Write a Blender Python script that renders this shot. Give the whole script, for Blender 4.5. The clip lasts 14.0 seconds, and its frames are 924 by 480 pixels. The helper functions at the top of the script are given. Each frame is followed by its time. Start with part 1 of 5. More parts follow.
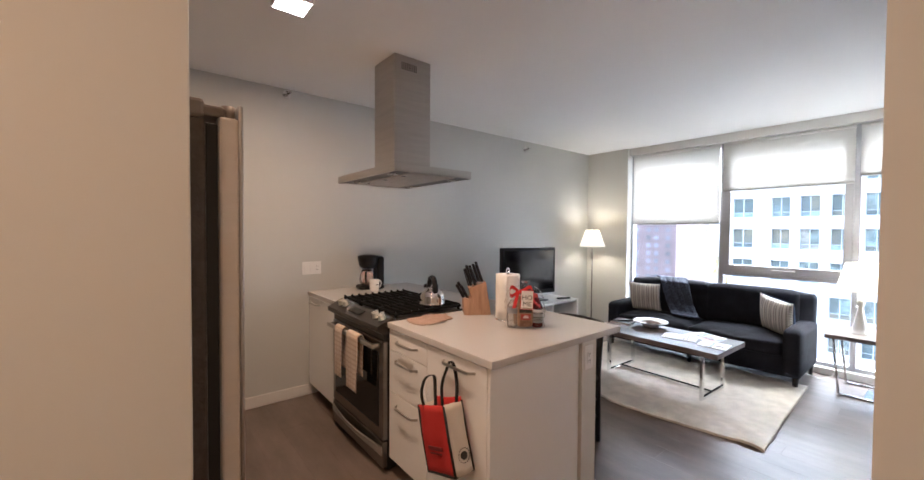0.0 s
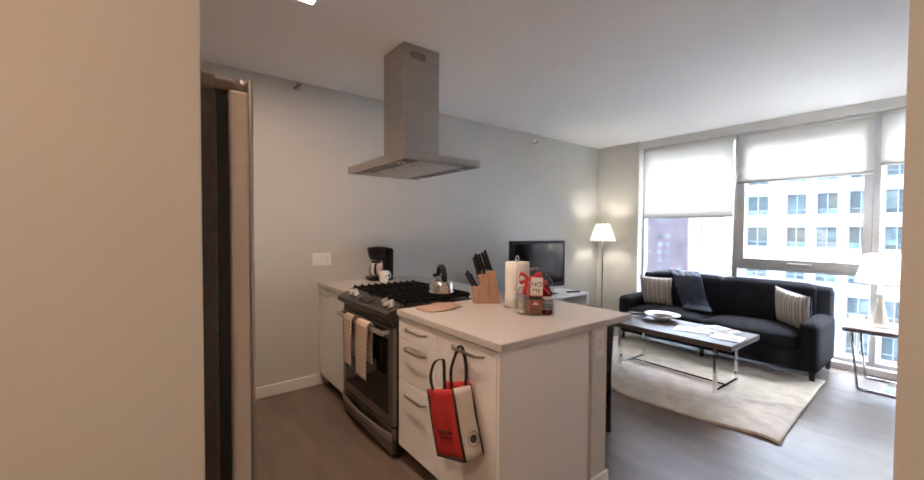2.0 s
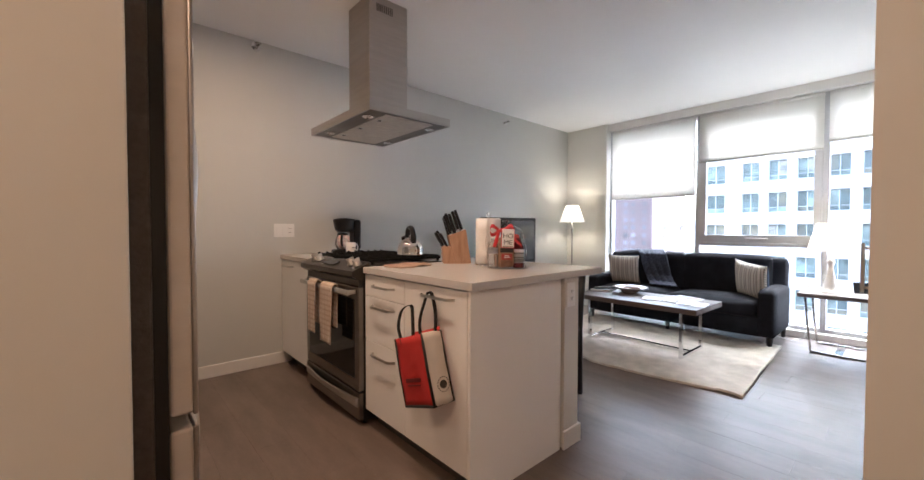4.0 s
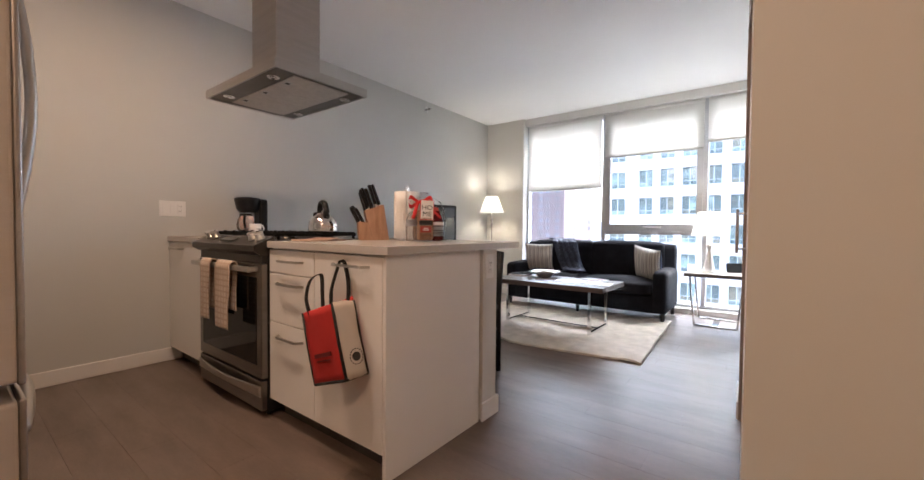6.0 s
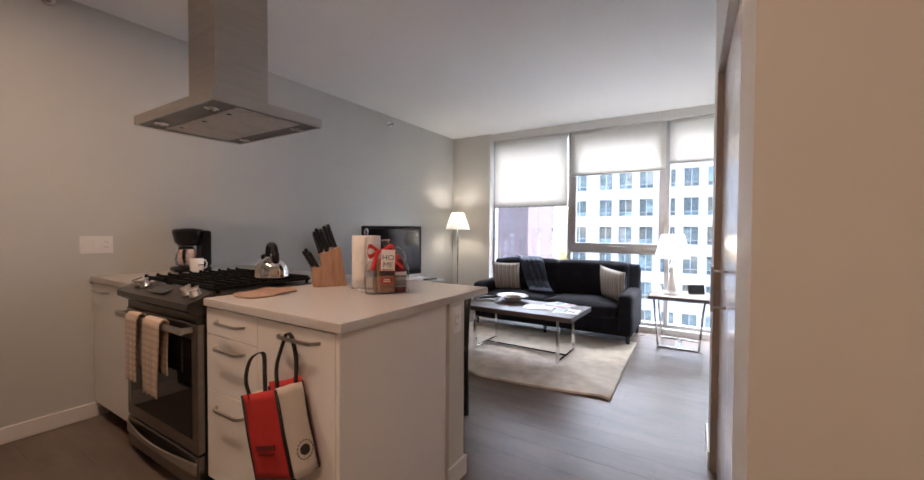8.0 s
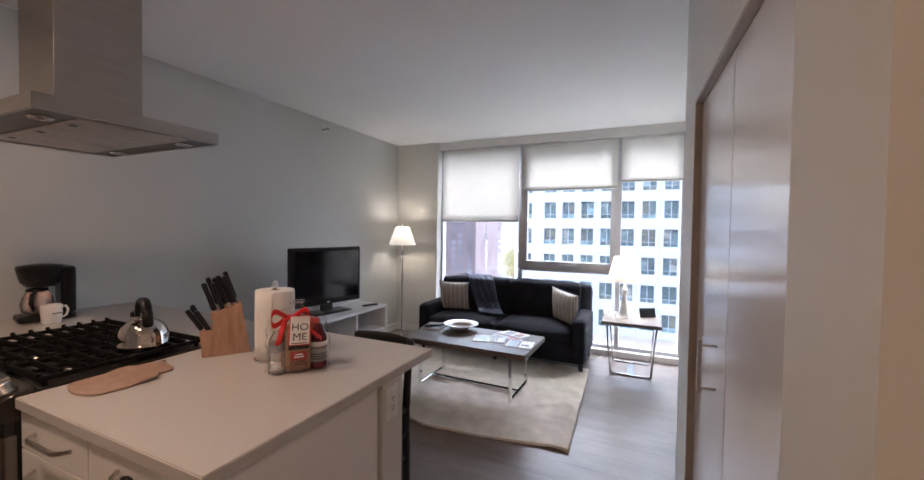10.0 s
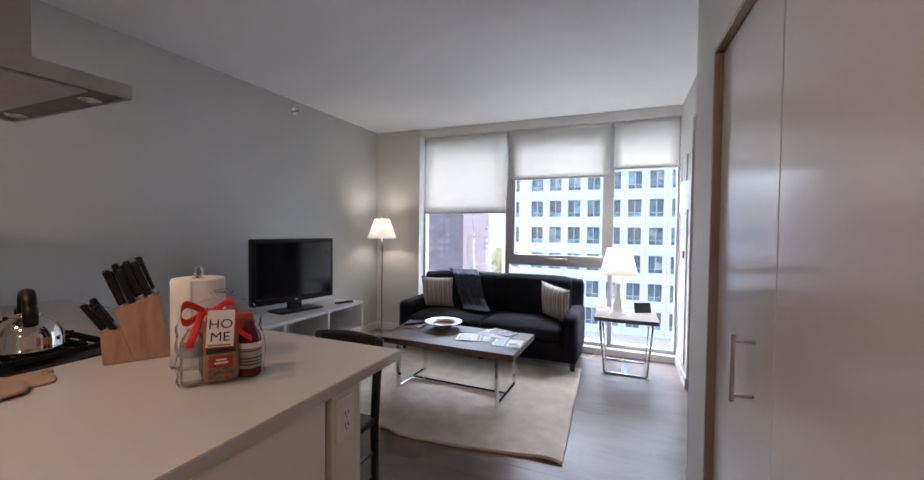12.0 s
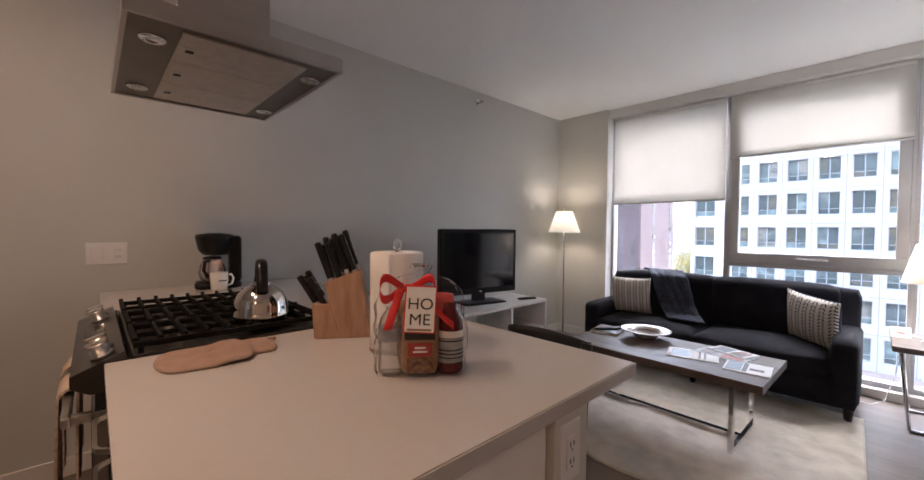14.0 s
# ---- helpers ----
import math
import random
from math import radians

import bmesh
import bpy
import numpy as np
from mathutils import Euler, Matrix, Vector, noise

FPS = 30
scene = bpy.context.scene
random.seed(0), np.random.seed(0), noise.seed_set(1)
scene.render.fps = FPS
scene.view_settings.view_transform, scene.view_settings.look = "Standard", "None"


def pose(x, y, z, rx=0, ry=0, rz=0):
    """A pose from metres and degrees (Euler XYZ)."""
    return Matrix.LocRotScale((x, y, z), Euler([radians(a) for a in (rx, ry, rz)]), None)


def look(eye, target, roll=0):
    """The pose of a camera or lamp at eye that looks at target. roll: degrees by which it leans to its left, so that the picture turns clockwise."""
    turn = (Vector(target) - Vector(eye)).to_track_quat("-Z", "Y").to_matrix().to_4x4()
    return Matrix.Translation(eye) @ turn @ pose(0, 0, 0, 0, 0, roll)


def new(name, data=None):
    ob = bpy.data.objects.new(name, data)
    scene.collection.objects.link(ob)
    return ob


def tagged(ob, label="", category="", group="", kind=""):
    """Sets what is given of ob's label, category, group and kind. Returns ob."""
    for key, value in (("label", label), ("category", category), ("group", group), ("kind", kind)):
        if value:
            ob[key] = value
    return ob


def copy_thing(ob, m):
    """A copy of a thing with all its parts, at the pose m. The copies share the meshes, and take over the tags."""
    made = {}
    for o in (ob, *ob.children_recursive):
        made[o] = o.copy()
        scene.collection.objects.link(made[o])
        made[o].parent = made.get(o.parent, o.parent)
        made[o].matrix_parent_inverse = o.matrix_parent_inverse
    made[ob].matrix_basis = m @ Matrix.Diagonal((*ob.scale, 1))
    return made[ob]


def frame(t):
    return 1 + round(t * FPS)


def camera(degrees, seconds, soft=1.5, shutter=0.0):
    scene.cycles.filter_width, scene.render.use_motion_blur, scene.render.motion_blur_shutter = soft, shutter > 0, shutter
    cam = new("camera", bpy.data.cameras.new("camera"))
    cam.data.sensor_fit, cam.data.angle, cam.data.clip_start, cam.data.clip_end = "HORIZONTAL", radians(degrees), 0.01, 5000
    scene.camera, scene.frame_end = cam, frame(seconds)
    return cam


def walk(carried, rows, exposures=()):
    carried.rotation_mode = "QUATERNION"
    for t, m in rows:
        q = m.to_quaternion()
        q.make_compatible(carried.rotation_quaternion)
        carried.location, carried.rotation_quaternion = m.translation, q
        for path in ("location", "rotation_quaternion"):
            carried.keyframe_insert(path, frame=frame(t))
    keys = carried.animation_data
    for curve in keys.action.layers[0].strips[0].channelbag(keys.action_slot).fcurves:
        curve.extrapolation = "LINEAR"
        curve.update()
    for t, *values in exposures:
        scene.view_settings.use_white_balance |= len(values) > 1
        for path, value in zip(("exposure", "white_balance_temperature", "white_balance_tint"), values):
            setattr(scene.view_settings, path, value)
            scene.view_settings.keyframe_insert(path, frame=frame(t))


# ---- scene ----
cam = camera(99.3, 14.0)
PATH = [
    (0, (0.303, 0.311, 1.468), (1.561, 1.865, 1.418), 0.4),
    (0.5, (0.293, 0.307, 1.472), (1.542, 1.869, 1.423), 0.4),
    (1, (0.3, 0.305, 1.468), (1.539, 1.875, 1.417), 0.3),
    (1.5, (0.304, 0.308, 1.461), (1.532, 1.885, 1.41), 0.2),
    (2, (0.307, 0.314, 1.397), (1.528, 1.897, 1.343), 0.3),
    (4.5, (0.368, 0.366, 1.075), (1.773, 1.788, 1.025), 0.2),
    (5, (0.375, 0.37, 1.018), (1.863, 1.705, 0.969), 0.4),
    (5.5, (0.384, 0.375, 0.982), (1.935, 1.636, 0.929), 0.5),
    (6, (0.414, 0.384, 0.986), (2.013, 1.585, 0.934), 0.5),
    (6.5, (0.449, 0.4, 1.087), (2.094, 1.536, 1.037), 0.5),
    (7, (0.451, 0.42, 1.121), (2.127, 1.509, 1.072), 0.4),
    (9.5, (0.819, 0.595, 1.44), (2.566, 1.566, 1.384), 0.4),
    (10, (0.898, 0.652, 1.455), (2.719, 1.477, 1.403), 0.8),
    (10.5, (0.969, 0.722, 1.458), (2.843, 1.418, 1.403), 0.9),
    (11, (1.049, 0.734, 1.44), (2.942, 1.378, 1.386), 0.9),
    (11.5, (1.155, 0.722, 1.41), (3.046, 1.371, 1.354), 0.8),
    (12, (1.198, 0.734, 1.365), (3.044, 1.501, 1.311), 0.6),
    (12.5, (1.212, 0.781, 1.324), (2.965, 1.743, 1.268), 0.7),
    (13, (1.292, 0.887, 1.299), (2.925, 2.041, 1.241), 0.6),
    (13.5, (1.383, 0.993, 1.281), (2.876, 2.323, 1.222), 0.4),
    (14, (1.404, 1.057, 1.265), (2.773, 2.514, 1.213), 0.5),
]
EXPOSURES = [(0.0, 4.40, 5500, 9), (5.0, 4.38, 5600, 10), (7.0, 4.2, 5700, 12), (9.5, 3.80, 5550, 13), (12.5, 3.58, 5400, 13), (14.0, 3.64, 5850, 16)]
walk(cam, [(t, look(eye, target, roll)) for t, eye, target, roll in PATH], EXPOSURES)

# ---- world and lights ----
world = bpy.data.worlds.new("sky")
scene.world = world
world.use_nodes = True
wn = world.node_tree
sky = wn.nodes.new("ShaderNodeTexSky")
sky.sky_type, sky.sun_disc = "NISHITA", False
sky.sun_elevation, sky.sun_rotation = radians(62), radians(80)
sky.dust_density, sky.air_density, sky.ozone_density = 6.0, 1.0, 1.0
grey = wn.nodes.new("ShaderNodeHueSaturation")
grey.inputs["Saturation"].default_value = 0.65
wn.links.new(sky.outputs[0], grey.inputs["Color"])
wn.links.new(grey.outputs[0], wn.nodes["Background"].inputs[0])
wn.nodes["Background"].inputs[1].default_value = 0.15


def lamp(name, kind, m, energy, colour, **more):
    data = bpy.data.lights.new(name, kind)
    data.energy, data.color = energy, colour
    if "size" in more:
        data.shadow_soft_size = more["size"]
    if "angle" in more:
        data.angle = radians(more["angle"])
    if "square" in more:
        data.shape, data.size, data.size_y = "RECTANGLE", more["square"][0], more["square"][1]
    ob = new(name, data)
    ob.matrix_world = m
    return ob


lamp("sun", "SUN", look((19, 4, 50), (0, 0, 0)), 0.5, (1.0, 0.98, 0.95), angle=50)
for y_, z_, w_, h_, p_ in ((2.63, 2.10, 1.14, 0.86, 0.060), (1.47, 2.29, 1.16, 0.50, 0.045), (0.55, 2.32, 0.65, 0.44, 0.026)):
    lamp("window_sky_light", "AREA", pose(5.955, y_, z_, 90, 0, 90), p_, (0.96, 0.98, 1.0), square=(w_, h_))
lamp("kitchen_lamp", "AREA", pose(0.91, 2.47, 2.618), 1.22, (1.0, 0.61, 0.345), square=(0.14, 0.14))
# added fill lamp, out of view, to brighten the cabinet fronts
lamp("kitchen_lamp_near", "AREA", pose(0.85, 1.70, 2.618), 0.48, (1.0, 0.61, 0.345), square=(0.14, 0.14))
lamp("hall_lamp", "AREA", pose(-0.45, 0.10, 2.618), 1.15, (1.0, 0.57, 0.30), square=(0.14, 0.14))
lamp("floor_lamp_bulb", "POINT", pose(5.36, 3.55, 1.432), 0.7, (1.0, 0.82, 0.62), size=0.045)
lamp("table_lamp_bulb", "POINT", pose(5.33, 0.785, 1.12), 1.9, (1.0, 0.92, 0.80), size=0.04)


# ---- materials ----
def mat(name, colour, rough=0.5, metal=0.0, vary=0.08, scale=6.0, bump=0.0, fine=120.0, stretch=(1, 1, 1), colour2=None, rand=0.0, coat=0.0, spec=0.5):
    """Colour with variation at two scales, roughness variation and fine relief."""
    m = bpy.data.materials.new(name)
    m.use_nodes = True
    n, l = m.node_tree.nodes, m.node_tree.links
    b = n["Principled BSDF"]
    tc = n.new("ShaderNodeTexCoord")
    mp = n.new("ShaderNodeMapping")
    mp.inputs["Scale"].default_value = stretch
    l.new(tc.outputs["Object"], mp.inputs[0])
    big, small = n.new("ShaderNodeTexNoise"), n.new("ShaderNodeTexNoise")
    big.inputs["Scale"].default_value, small.inputs["Scale"].default_value = scale, fine
    big.inputs["Detail"].default_value = 4
    l.new(mp.outputs[0], big.inputs[0])
    l.new(mp.outputs[0], small.inputs[0])
    mix = n.new("ShaderNodeMix")
    mix.data_type = "RGBA"
    c = Vector(colour)
    c2 = Vector(colour2) if colour2 else c * (1 - 2 * vary)
    mix.inputs[6].default_value, mix.inputs[7].default_value = (*c, 1), (*c2, 1)
    ramp = n.new("ShaderNodeMapRange")
    ramp.inputs[1].default_value, ramp.inputs[2].default_value = 0.3, 0.7
    l.new(big.outputs[0], ramp.inputs[0])
    l.new(ramp.outputs[0], mix.inputs[0])
    hsv = n.new("ShaderNodeHueSaturation")
    val = n.new("ShaderNodeMapRange")
    val.inputs[3].default_value, val.inputs[4].default_value = 1 - vary, 1 + vary
    l.new(small.outputs[0], val.inputs[0])
    if rand:
        info, mul, rr = n.new("ShaderNodeObjectInfo"), n.new("ShaderNodeMath"), n.new("ShaderNodeMapRange")
        rr.inputs[3].default_value, rr.inputs[4].default_value = 1 - rand, 1 + rand
        mul.operation = "MULTIPLY"
        l.new(info.outputs["Random"], rr.inputs[0])
        l.new(rr.outputs[0], mul.inputs[0])
        l.new(val.outputs[0], mul.inputs[1])
        l.new(mul.outputs[0], hsv.inputs["Value"])
    else:
        l.new(val.outputs[0], hsv.inputs["Value"])
    l.new(mix.outputs[2], hsv.inputs["Color"])
    l.new(hsv.outputs[0], b.inputs["Base Color"])
    ro = n.new("ShaderNodeMapRange")
    ro.inputs[3].default_value, ro.inputs[4].default_value = max(0.02, rough * 0.85), min(1, rough * 1.15)
    l.new(big.outputs[0], ro.inputs[0])
    l.new(ro.outputs[0], b.inputs["Roughness"])
    b.inputs["Metallic"].default_value = metal
    b.inputs["Coat Weight"].default_value = coat
    b.inputs["Specular IOR Level"].default_value = spec
    if bump:
        bp = n.new("ShaderNodeBump")
        bp.inputs["Strength"].default_value, bp.inputs["Distance"].default_value = bump, 0.002
        l.new(small.outputs[0], bp.inputs["Height"])
        l.new(bp.outputs[0], b.inputs["Normal"])
    return m


def office_glass(name):
    """Office panes seen from outside: each shows its own blinds, tint and dim contents."""
    m = mat(name, (0.2, 0.2, 0.2), 0.10, vary=0.0, spec=0.25)
    n, l = m.node_tree.nodes, m.node_tree.links
    b = n["Principled BSDF"]
    info, ramp, tc, vor, mix, ramp2 = n.new("ShaderNodeObjectInfo"), n.new("ShaderNodeValToRGB"), n.new("ShaderNodeTexCoord"), n.new("ShaderNodeTexNoise"), n.new("ShaderNodeMix"), n.new("ShaderNodeValToRGB")
    ramp.color_ramp.interpolation = "CONSTANT"
    stops = ((0.0, (0.095, 0.125, 0.125)), (0.18, (0.15, 0.185, 0.18)), (0.36, (0.21, 0.25, 0.235)), (0.52, (0.18, 0.165, 0.125)), (0.66, (0.25, 0.32, 0.31)), (0.8, (0.115, 0.14, 0.145)), (0.92, (0.30, 0.285, 0.245)))
    e = ramp.color_ramp.elements
    while len(e) < len(stops):
        e.new(0.5)
    for k, (at, c) in enumerate(stops):
        e[k].position, e[k].color = at, (*c, 1)
    l.new(info.outputs["Random"], ramp.inputs[0])
    mp, add = n.new("ShaderNodeMapping"), n.new("ShaderNodeVectorMath")
    l.new(tc.outputs["Object"], add.inputs[0])
    l.new(info.outputs["Location"], add.inputs[1])
    l.new(add.outputs[0], mp.inputs[0])
    mp.inputs["Scale"].default_value = (1.0, 1.0, 1.7)
    l.new(mp.outputs[0], vor.inputs[0])
    vor.inputs["Scale"].default_value, vor.inputs["Detail"].default_value = 0.7, 2
    ramp2.color_ramp.elements[0].position, ramp2.color_ramp.elements[1].position = 0.38, 0.72
    l.new(vor.outputs[0], ramp2.inputs[0])
    mix.data_type, mix.blend_type = "RGBA", "MIX"
    l.new(ramp2.outputs[0], mix.inputs["Factor"])
    l.new(ramp.outputs[0], mix.inputs["A"])
    mix.inputs["B"].default_value = (0.095, 0.108, 0.10, 1)
    l.new(mix.outputs["Result"], b.inputs["Base Color"])
    return m


def thin_glass(name, tint=(1, 1, 1), gloss=0.03, milk=0.0, ior=1.45):
    m = bpy.data.materials.new(name)
    m.use_nodes = True
    n, l = m.node_tree.nodes, m.node_tree.links
    n.remove(n["Principled BSDF"])
    t, g, x, f = n.new("ShaderNodeBsdfTransparent"), n.new("ShaderNodeBsdfGlossy"), n.new("ShaderNodeMixShader"), n.new("ShaderNodeFresnel")
    t.inputs[0].default_value = (*tint, 1)
    g.inputs["Roughness"].default_value = gloss
    f.inputs[0].default_value = ior
    l.new(f.outputs[0], x.inputs[0])
    l.new(t.outputs[0], x.inputs[1])
    l.new(g.outputs[0], x.inputs[2])
    if milk:
        d, y = n.new("ShaderNodeBsdfDiffuse"), n.new("ShaderNodeMixShader")
        d.inputs[0].default_value = (0.8, 0.8, 0.8, 1)
        y.inputs[0].default_value = milk
        l.new(x.outputs[0], y.inputs[1])
        l.new(d.outputs[0], y.inputs[2])
        l.new(y.outputs[0], n["Material Output"].inputs[0])
    else:
        l.new(x.outputs[0], n["Material Output"].inputs[0])
    return m


def cloth_through(name, colour, amount, strength=0.0, warm=(1, 0.8, 0.55)):
    """Woven cloth that lets part of the light through; a lit shade also gives off light."""
    m = mat(name, colour, 0.9, vary=0.03, scale=3, bump=0.25, fine=500)
    n, l = m.node_tree.nodes, m.node_tree.links
    b = n["Principled BSDF"]
    tr, x = n.new("ShaderNodeBsdfTranslucent"), n.new("ShaderNodeMixShader")
    tr.inputs[0].default_value = (*colour, 1)
    x.inputs[0].default_value = amount
    l.new(b.outputs[0], x.inputs[1])
    l.new(tr.outputs[0], x.inputs[2])
    l.new(x.outputs[0], n["Material Output"].inputs[0])
    if strength:
        b.inputs["Emission Color"].default_value = (*warm, 1)
        b.inputs["Emission Strength"].default_value = strength
    return m


def glow(name, colour, strength):
    m = bpy.data.materials.new(name)
    m.use_nodes = True
    b = m.node_tree.nodes["Principled BSDF"]
    b.inputs["Base Color"].default_value = (0.9, 0.9, 0.9, 1)
    b.inputs["Emission Color"].default_value, b.inputs["Emission Strength"].default_value = (*colour, 1), strength
    return m


def zigzag_cloth(name):
    """Cream cloth with rows of dark leaf stitches."""
    m = mat(name, (0.62, 0.58, 0.52), 0.9, vary=0.05, scale=10, bump=0.4, fine=300)
    n, l = m.node_tree.nodes, m.node_tree.links
    b = n["Principled BSDF"]
    base = b.inputs["Base Color"].links[0].from_socket
    tc, sep = n.new("ShaderNodeTexCoord"), n.new("ShaderNodeSeparateXYZ")
    l.new(tc.outputs["Object"], sep.inputs[0])

    def op(kind, a, c):
        o = n.new("ShaderNodeMath")
        o.operation = kind
        for k, v in enumerate((a, c)):
            if isinstance(v, (int, float)):
                o.inputs[k].default_value = v
            elif v is not None:
                l.new(v, o.inputs[k])
        return o.outputs[0]
    col = op("PINGPONG", op("MULTIPLY", sep.outputs[0], 1), 0.0275)
    slant = op("ADD", sep.outputs[2], op("MULTIPLY", col, 1.1))
    stitch = op("LESS_THAN", op("MODULO", op("ADD", slant, 10), 0.026), 0.013)
    band = op("MULTIPLY", op("GREATER_THAN", col, 0.004), op("LESS_THAN", col, 0.018))
    mask = op("MULTIPLY", stitch, band)
    mix = n.new("ShaderNodeMix")
    mix.data_type = "RGBA"
    mix.inputs[7].default_value = (0.035, 0.035, 0.045, 1)
    l.new(mask, mix.inputs[0])
    l.new(base, mix.inputs[6])
    l.new(mix.outputs[2], b.inputs["Base Color"])
    return m


def waffle_cloth(name):
    """Cream cotton woven in small sunken squares with tan ribs between them."""
    m = mat(name, (0.66, 0.56, 0.47), 0.95, vary=0.06, scale=14, bump=0.5, fine=300)
    n, l = m.node_tree.nodes, m.node_tree.links
    b = n["Principled BSDF"]
    base = b.inputs["Base Color"].links[0].from_socket
    tc, sep = n.new("ShaderNodeTexCoord"), n.new("ShaderNodeSeparateXYZ")
    l.new(tc.outputs["Object"], sep.inputs[0])
    ribs = []
    for axis, pitch in ((1, 0.011), (2, 0.015)):
        pp, gt = n.new("ShaderNodeMath"), n.new("ShaderNodeMapRange")
        pp.operation = "PINGPONG"
        pp.inputs[1].default_value = pitch
        l.new(sep.outputs[axis], pp.inputs[0])
        gt.inputs[1].default_value, gt.inputs[2].default_value = pitch * 0.55, pitch * 0.8
        l.new(pp.outputs[0], gt.inputs[0])
        ribs.append(gt.outputs[0])
    top = n.new("ShaderNodeMath")
    top.operation = "MAXIMUM"
    l.new(ribs[0], top.inputs[0])
    l.new(ribs[1], top.inputs[1])
    mix = n.new("ShaderNodeMix")
    mix.data_type = "RGBA"
    mix.inputs[7].default_value = (0.50, 0.385, 0.295, 1)
    l.new(top.outputs[0], mix.inputs[0])
    l.new(base, mix.inputs[6])
    l.new(mix.outputs[2], b.inputs["Base Color"])
    return m


def wood_planks(name, c1, c2, rough, rand, along="y", scale=1.0, spec=0.3):
    """Wood with long grain along one axis."""
    m = mat(name, c1, rough, vary=0.13, scale=2.2 * scale, bump=0.12, fine=46 * scale, colour2=c2, rand=rand, spec=spec,
            stretch=(3.2, 0.8, 3.2) if along == "y" else (0.8, 3.2, 3.2))
    n, l = m.node_tree.nodes, m.node_tree.links
    place, add = n.new("ShaderNodeObjectInfo"), n.new("ShaderNodeVectorMath")
    l.new(n["Texture Coordinate"].outputs["Object"], add.inputs[0])
    l.new(place.outputs["Location"], add.inputs[1])
    l.new(add.outputs[0], n["Mapping"].inputs[0])
    big = [x for x in n if x.type == "TEX_NOISE"][0]
    big.inputs["Detail"].default_value, big.inputs["Roughness"].default_value = 7, 0.62
    return m


M_GREYWALL = mat("grey_wall_paint", (0.545, 0.546, 0.522), 0.6, vary=0.015, scale=1.5, bump=0.08, fine=350)
M_WALL = mat("greige_wall_paint", (0.66, 0.645, 0.60), 0.6, vary=0.015, scale=1.5, bump=0.08, fine=350)
M_CEIL = mat("ceiling_paint", (0.86, 0.86, 0.855), 0.8, vary=0.012, scale=1.2, bump=0.08, fine=300)
M_TRIM = mat("trim_paint", (0.74, 0.72, 0.69), 0.4, vary=0.015, scale=3)
M_FLOOR = wood_planks("grey_vinyl_plank", (0.185, 0.142, 0.117), (0.118, 0.088, 0.071), 0.38, 0.035, spec=0.5)
M_SUB = mat("subfloor", (0.12, 0.095, 0.08), 0.9)
M_CAB = mat("cabinet_laminate", (0.83, 0.81, 0.775), 0.3, vary=0.012, scale=2)
M_TOE = mat("toe_kick", (0.10, 0.09, 0.085), 0.6)
M_QUARTZ = mat("white_quartz", (0.56, 0.535, 0.51), 0.24, vary=0.008, scale=45, fine=260)
M_STEEL = mat("brushed_steel", (0.47, 0.44, 0.41), 0.31, 1.0, vary=0.05, scale=4, fine=60, stretch=(1, 1, 12), bump=0.05)
M_STEELD = mat("dark_brushed_steel", (0.27, 0.25, 0.235), 0.33, 1.0, vary=0.05, scale=4, fine=60, stretch=(1, 1, 12))
M_STEELH = mat("brushed_steel_bright", (0.62, 0.60, 0.57), 0.31, 1.0, vary=0.04, scale=5, fine=80)
M_CHROME = mat("chrome", (0.80, 0.80, 0.80), 0.08, 1.0, vary=0.02, scale=8)
M_FILTER = mat("hood_filter_mesh", (0.68, 0.62, 0.57), 0.45, 1.0, vary=0.06, scale=30, fine=700, bump=0.4)
M_BLKSTEEL = mat("dark_steel", (0.075, 0.068, 0.062), 0.3, 0.8, vary=0.05)
M_BLACK = mat("black_enamel", (0.012, 0.012, 0.012), 0.31, vary=0.1)
M_IRON = mat("cast_iron", (0.007, 0.007, 0.007), 0.7, vary=0.15, bump=0.3, fine=250, spec=0.15)
M_BLKPL = mat("black_plastic", (0.010, 0.010, 0.011), 0.32, vary=0.08, spec=0.3)
M_OVENGL = mat("oven_glass", (0.007, 0.007, 0.007), 0.06, vary=0.1, spec=0.28)
M_FRSIDE = mat("fridge_side", (0.105, 0.084, 0.070), 0.30, vary=0.15, scale=40, bump=1.0, fine=110)
M_SCREEN = mat("tv_screen", (0.004, 0.004, 0.007), 0.09, vary=0.05, spec=0.45)
M_WHITEP = mat("white_plastic", (0.78, 0.77, 0.75), 0.35, vary=0.01)
M_CERAMIC = mat("white_ceramic", (0.78, 0.76, 0.73), 0.15, vary=0.015)
M_CONSOLE = mat("white_lacquer", (0.78, 0.77, 0.76), 0.3, vary=0.012)
M_SOFA = mat("navy_black_fabric", (0.012, 0.013, 0.020), 0.92, vary=0.2, scale=7, bump=0.5, fine=500, spec=0.25)
M_DKWOOD = mat("black_wood", (0.010, 0.009, 0.009), 0.35, vary=0.1)
M_THROW = mat("blue_grey_throw", (0.050, 0.062, 0.095), 0.95, vary=0.45, scale=45, bump=0.9, fine=350, colour2=(0.022, 0.028, 0.045))
M_NAVY = mat("navy_cloth", (0.025, 0.045, 0.10), 0.9, vary=0.1)
M_PILLOW = zigzag_cloth("cream_stitched_cloth")
M_RUG = mat("cream_shag", (0.72, 0.66, 0.57), 0.98, vary=0.10, scale=9, bump=1.0, fine=220, spec=0.1)
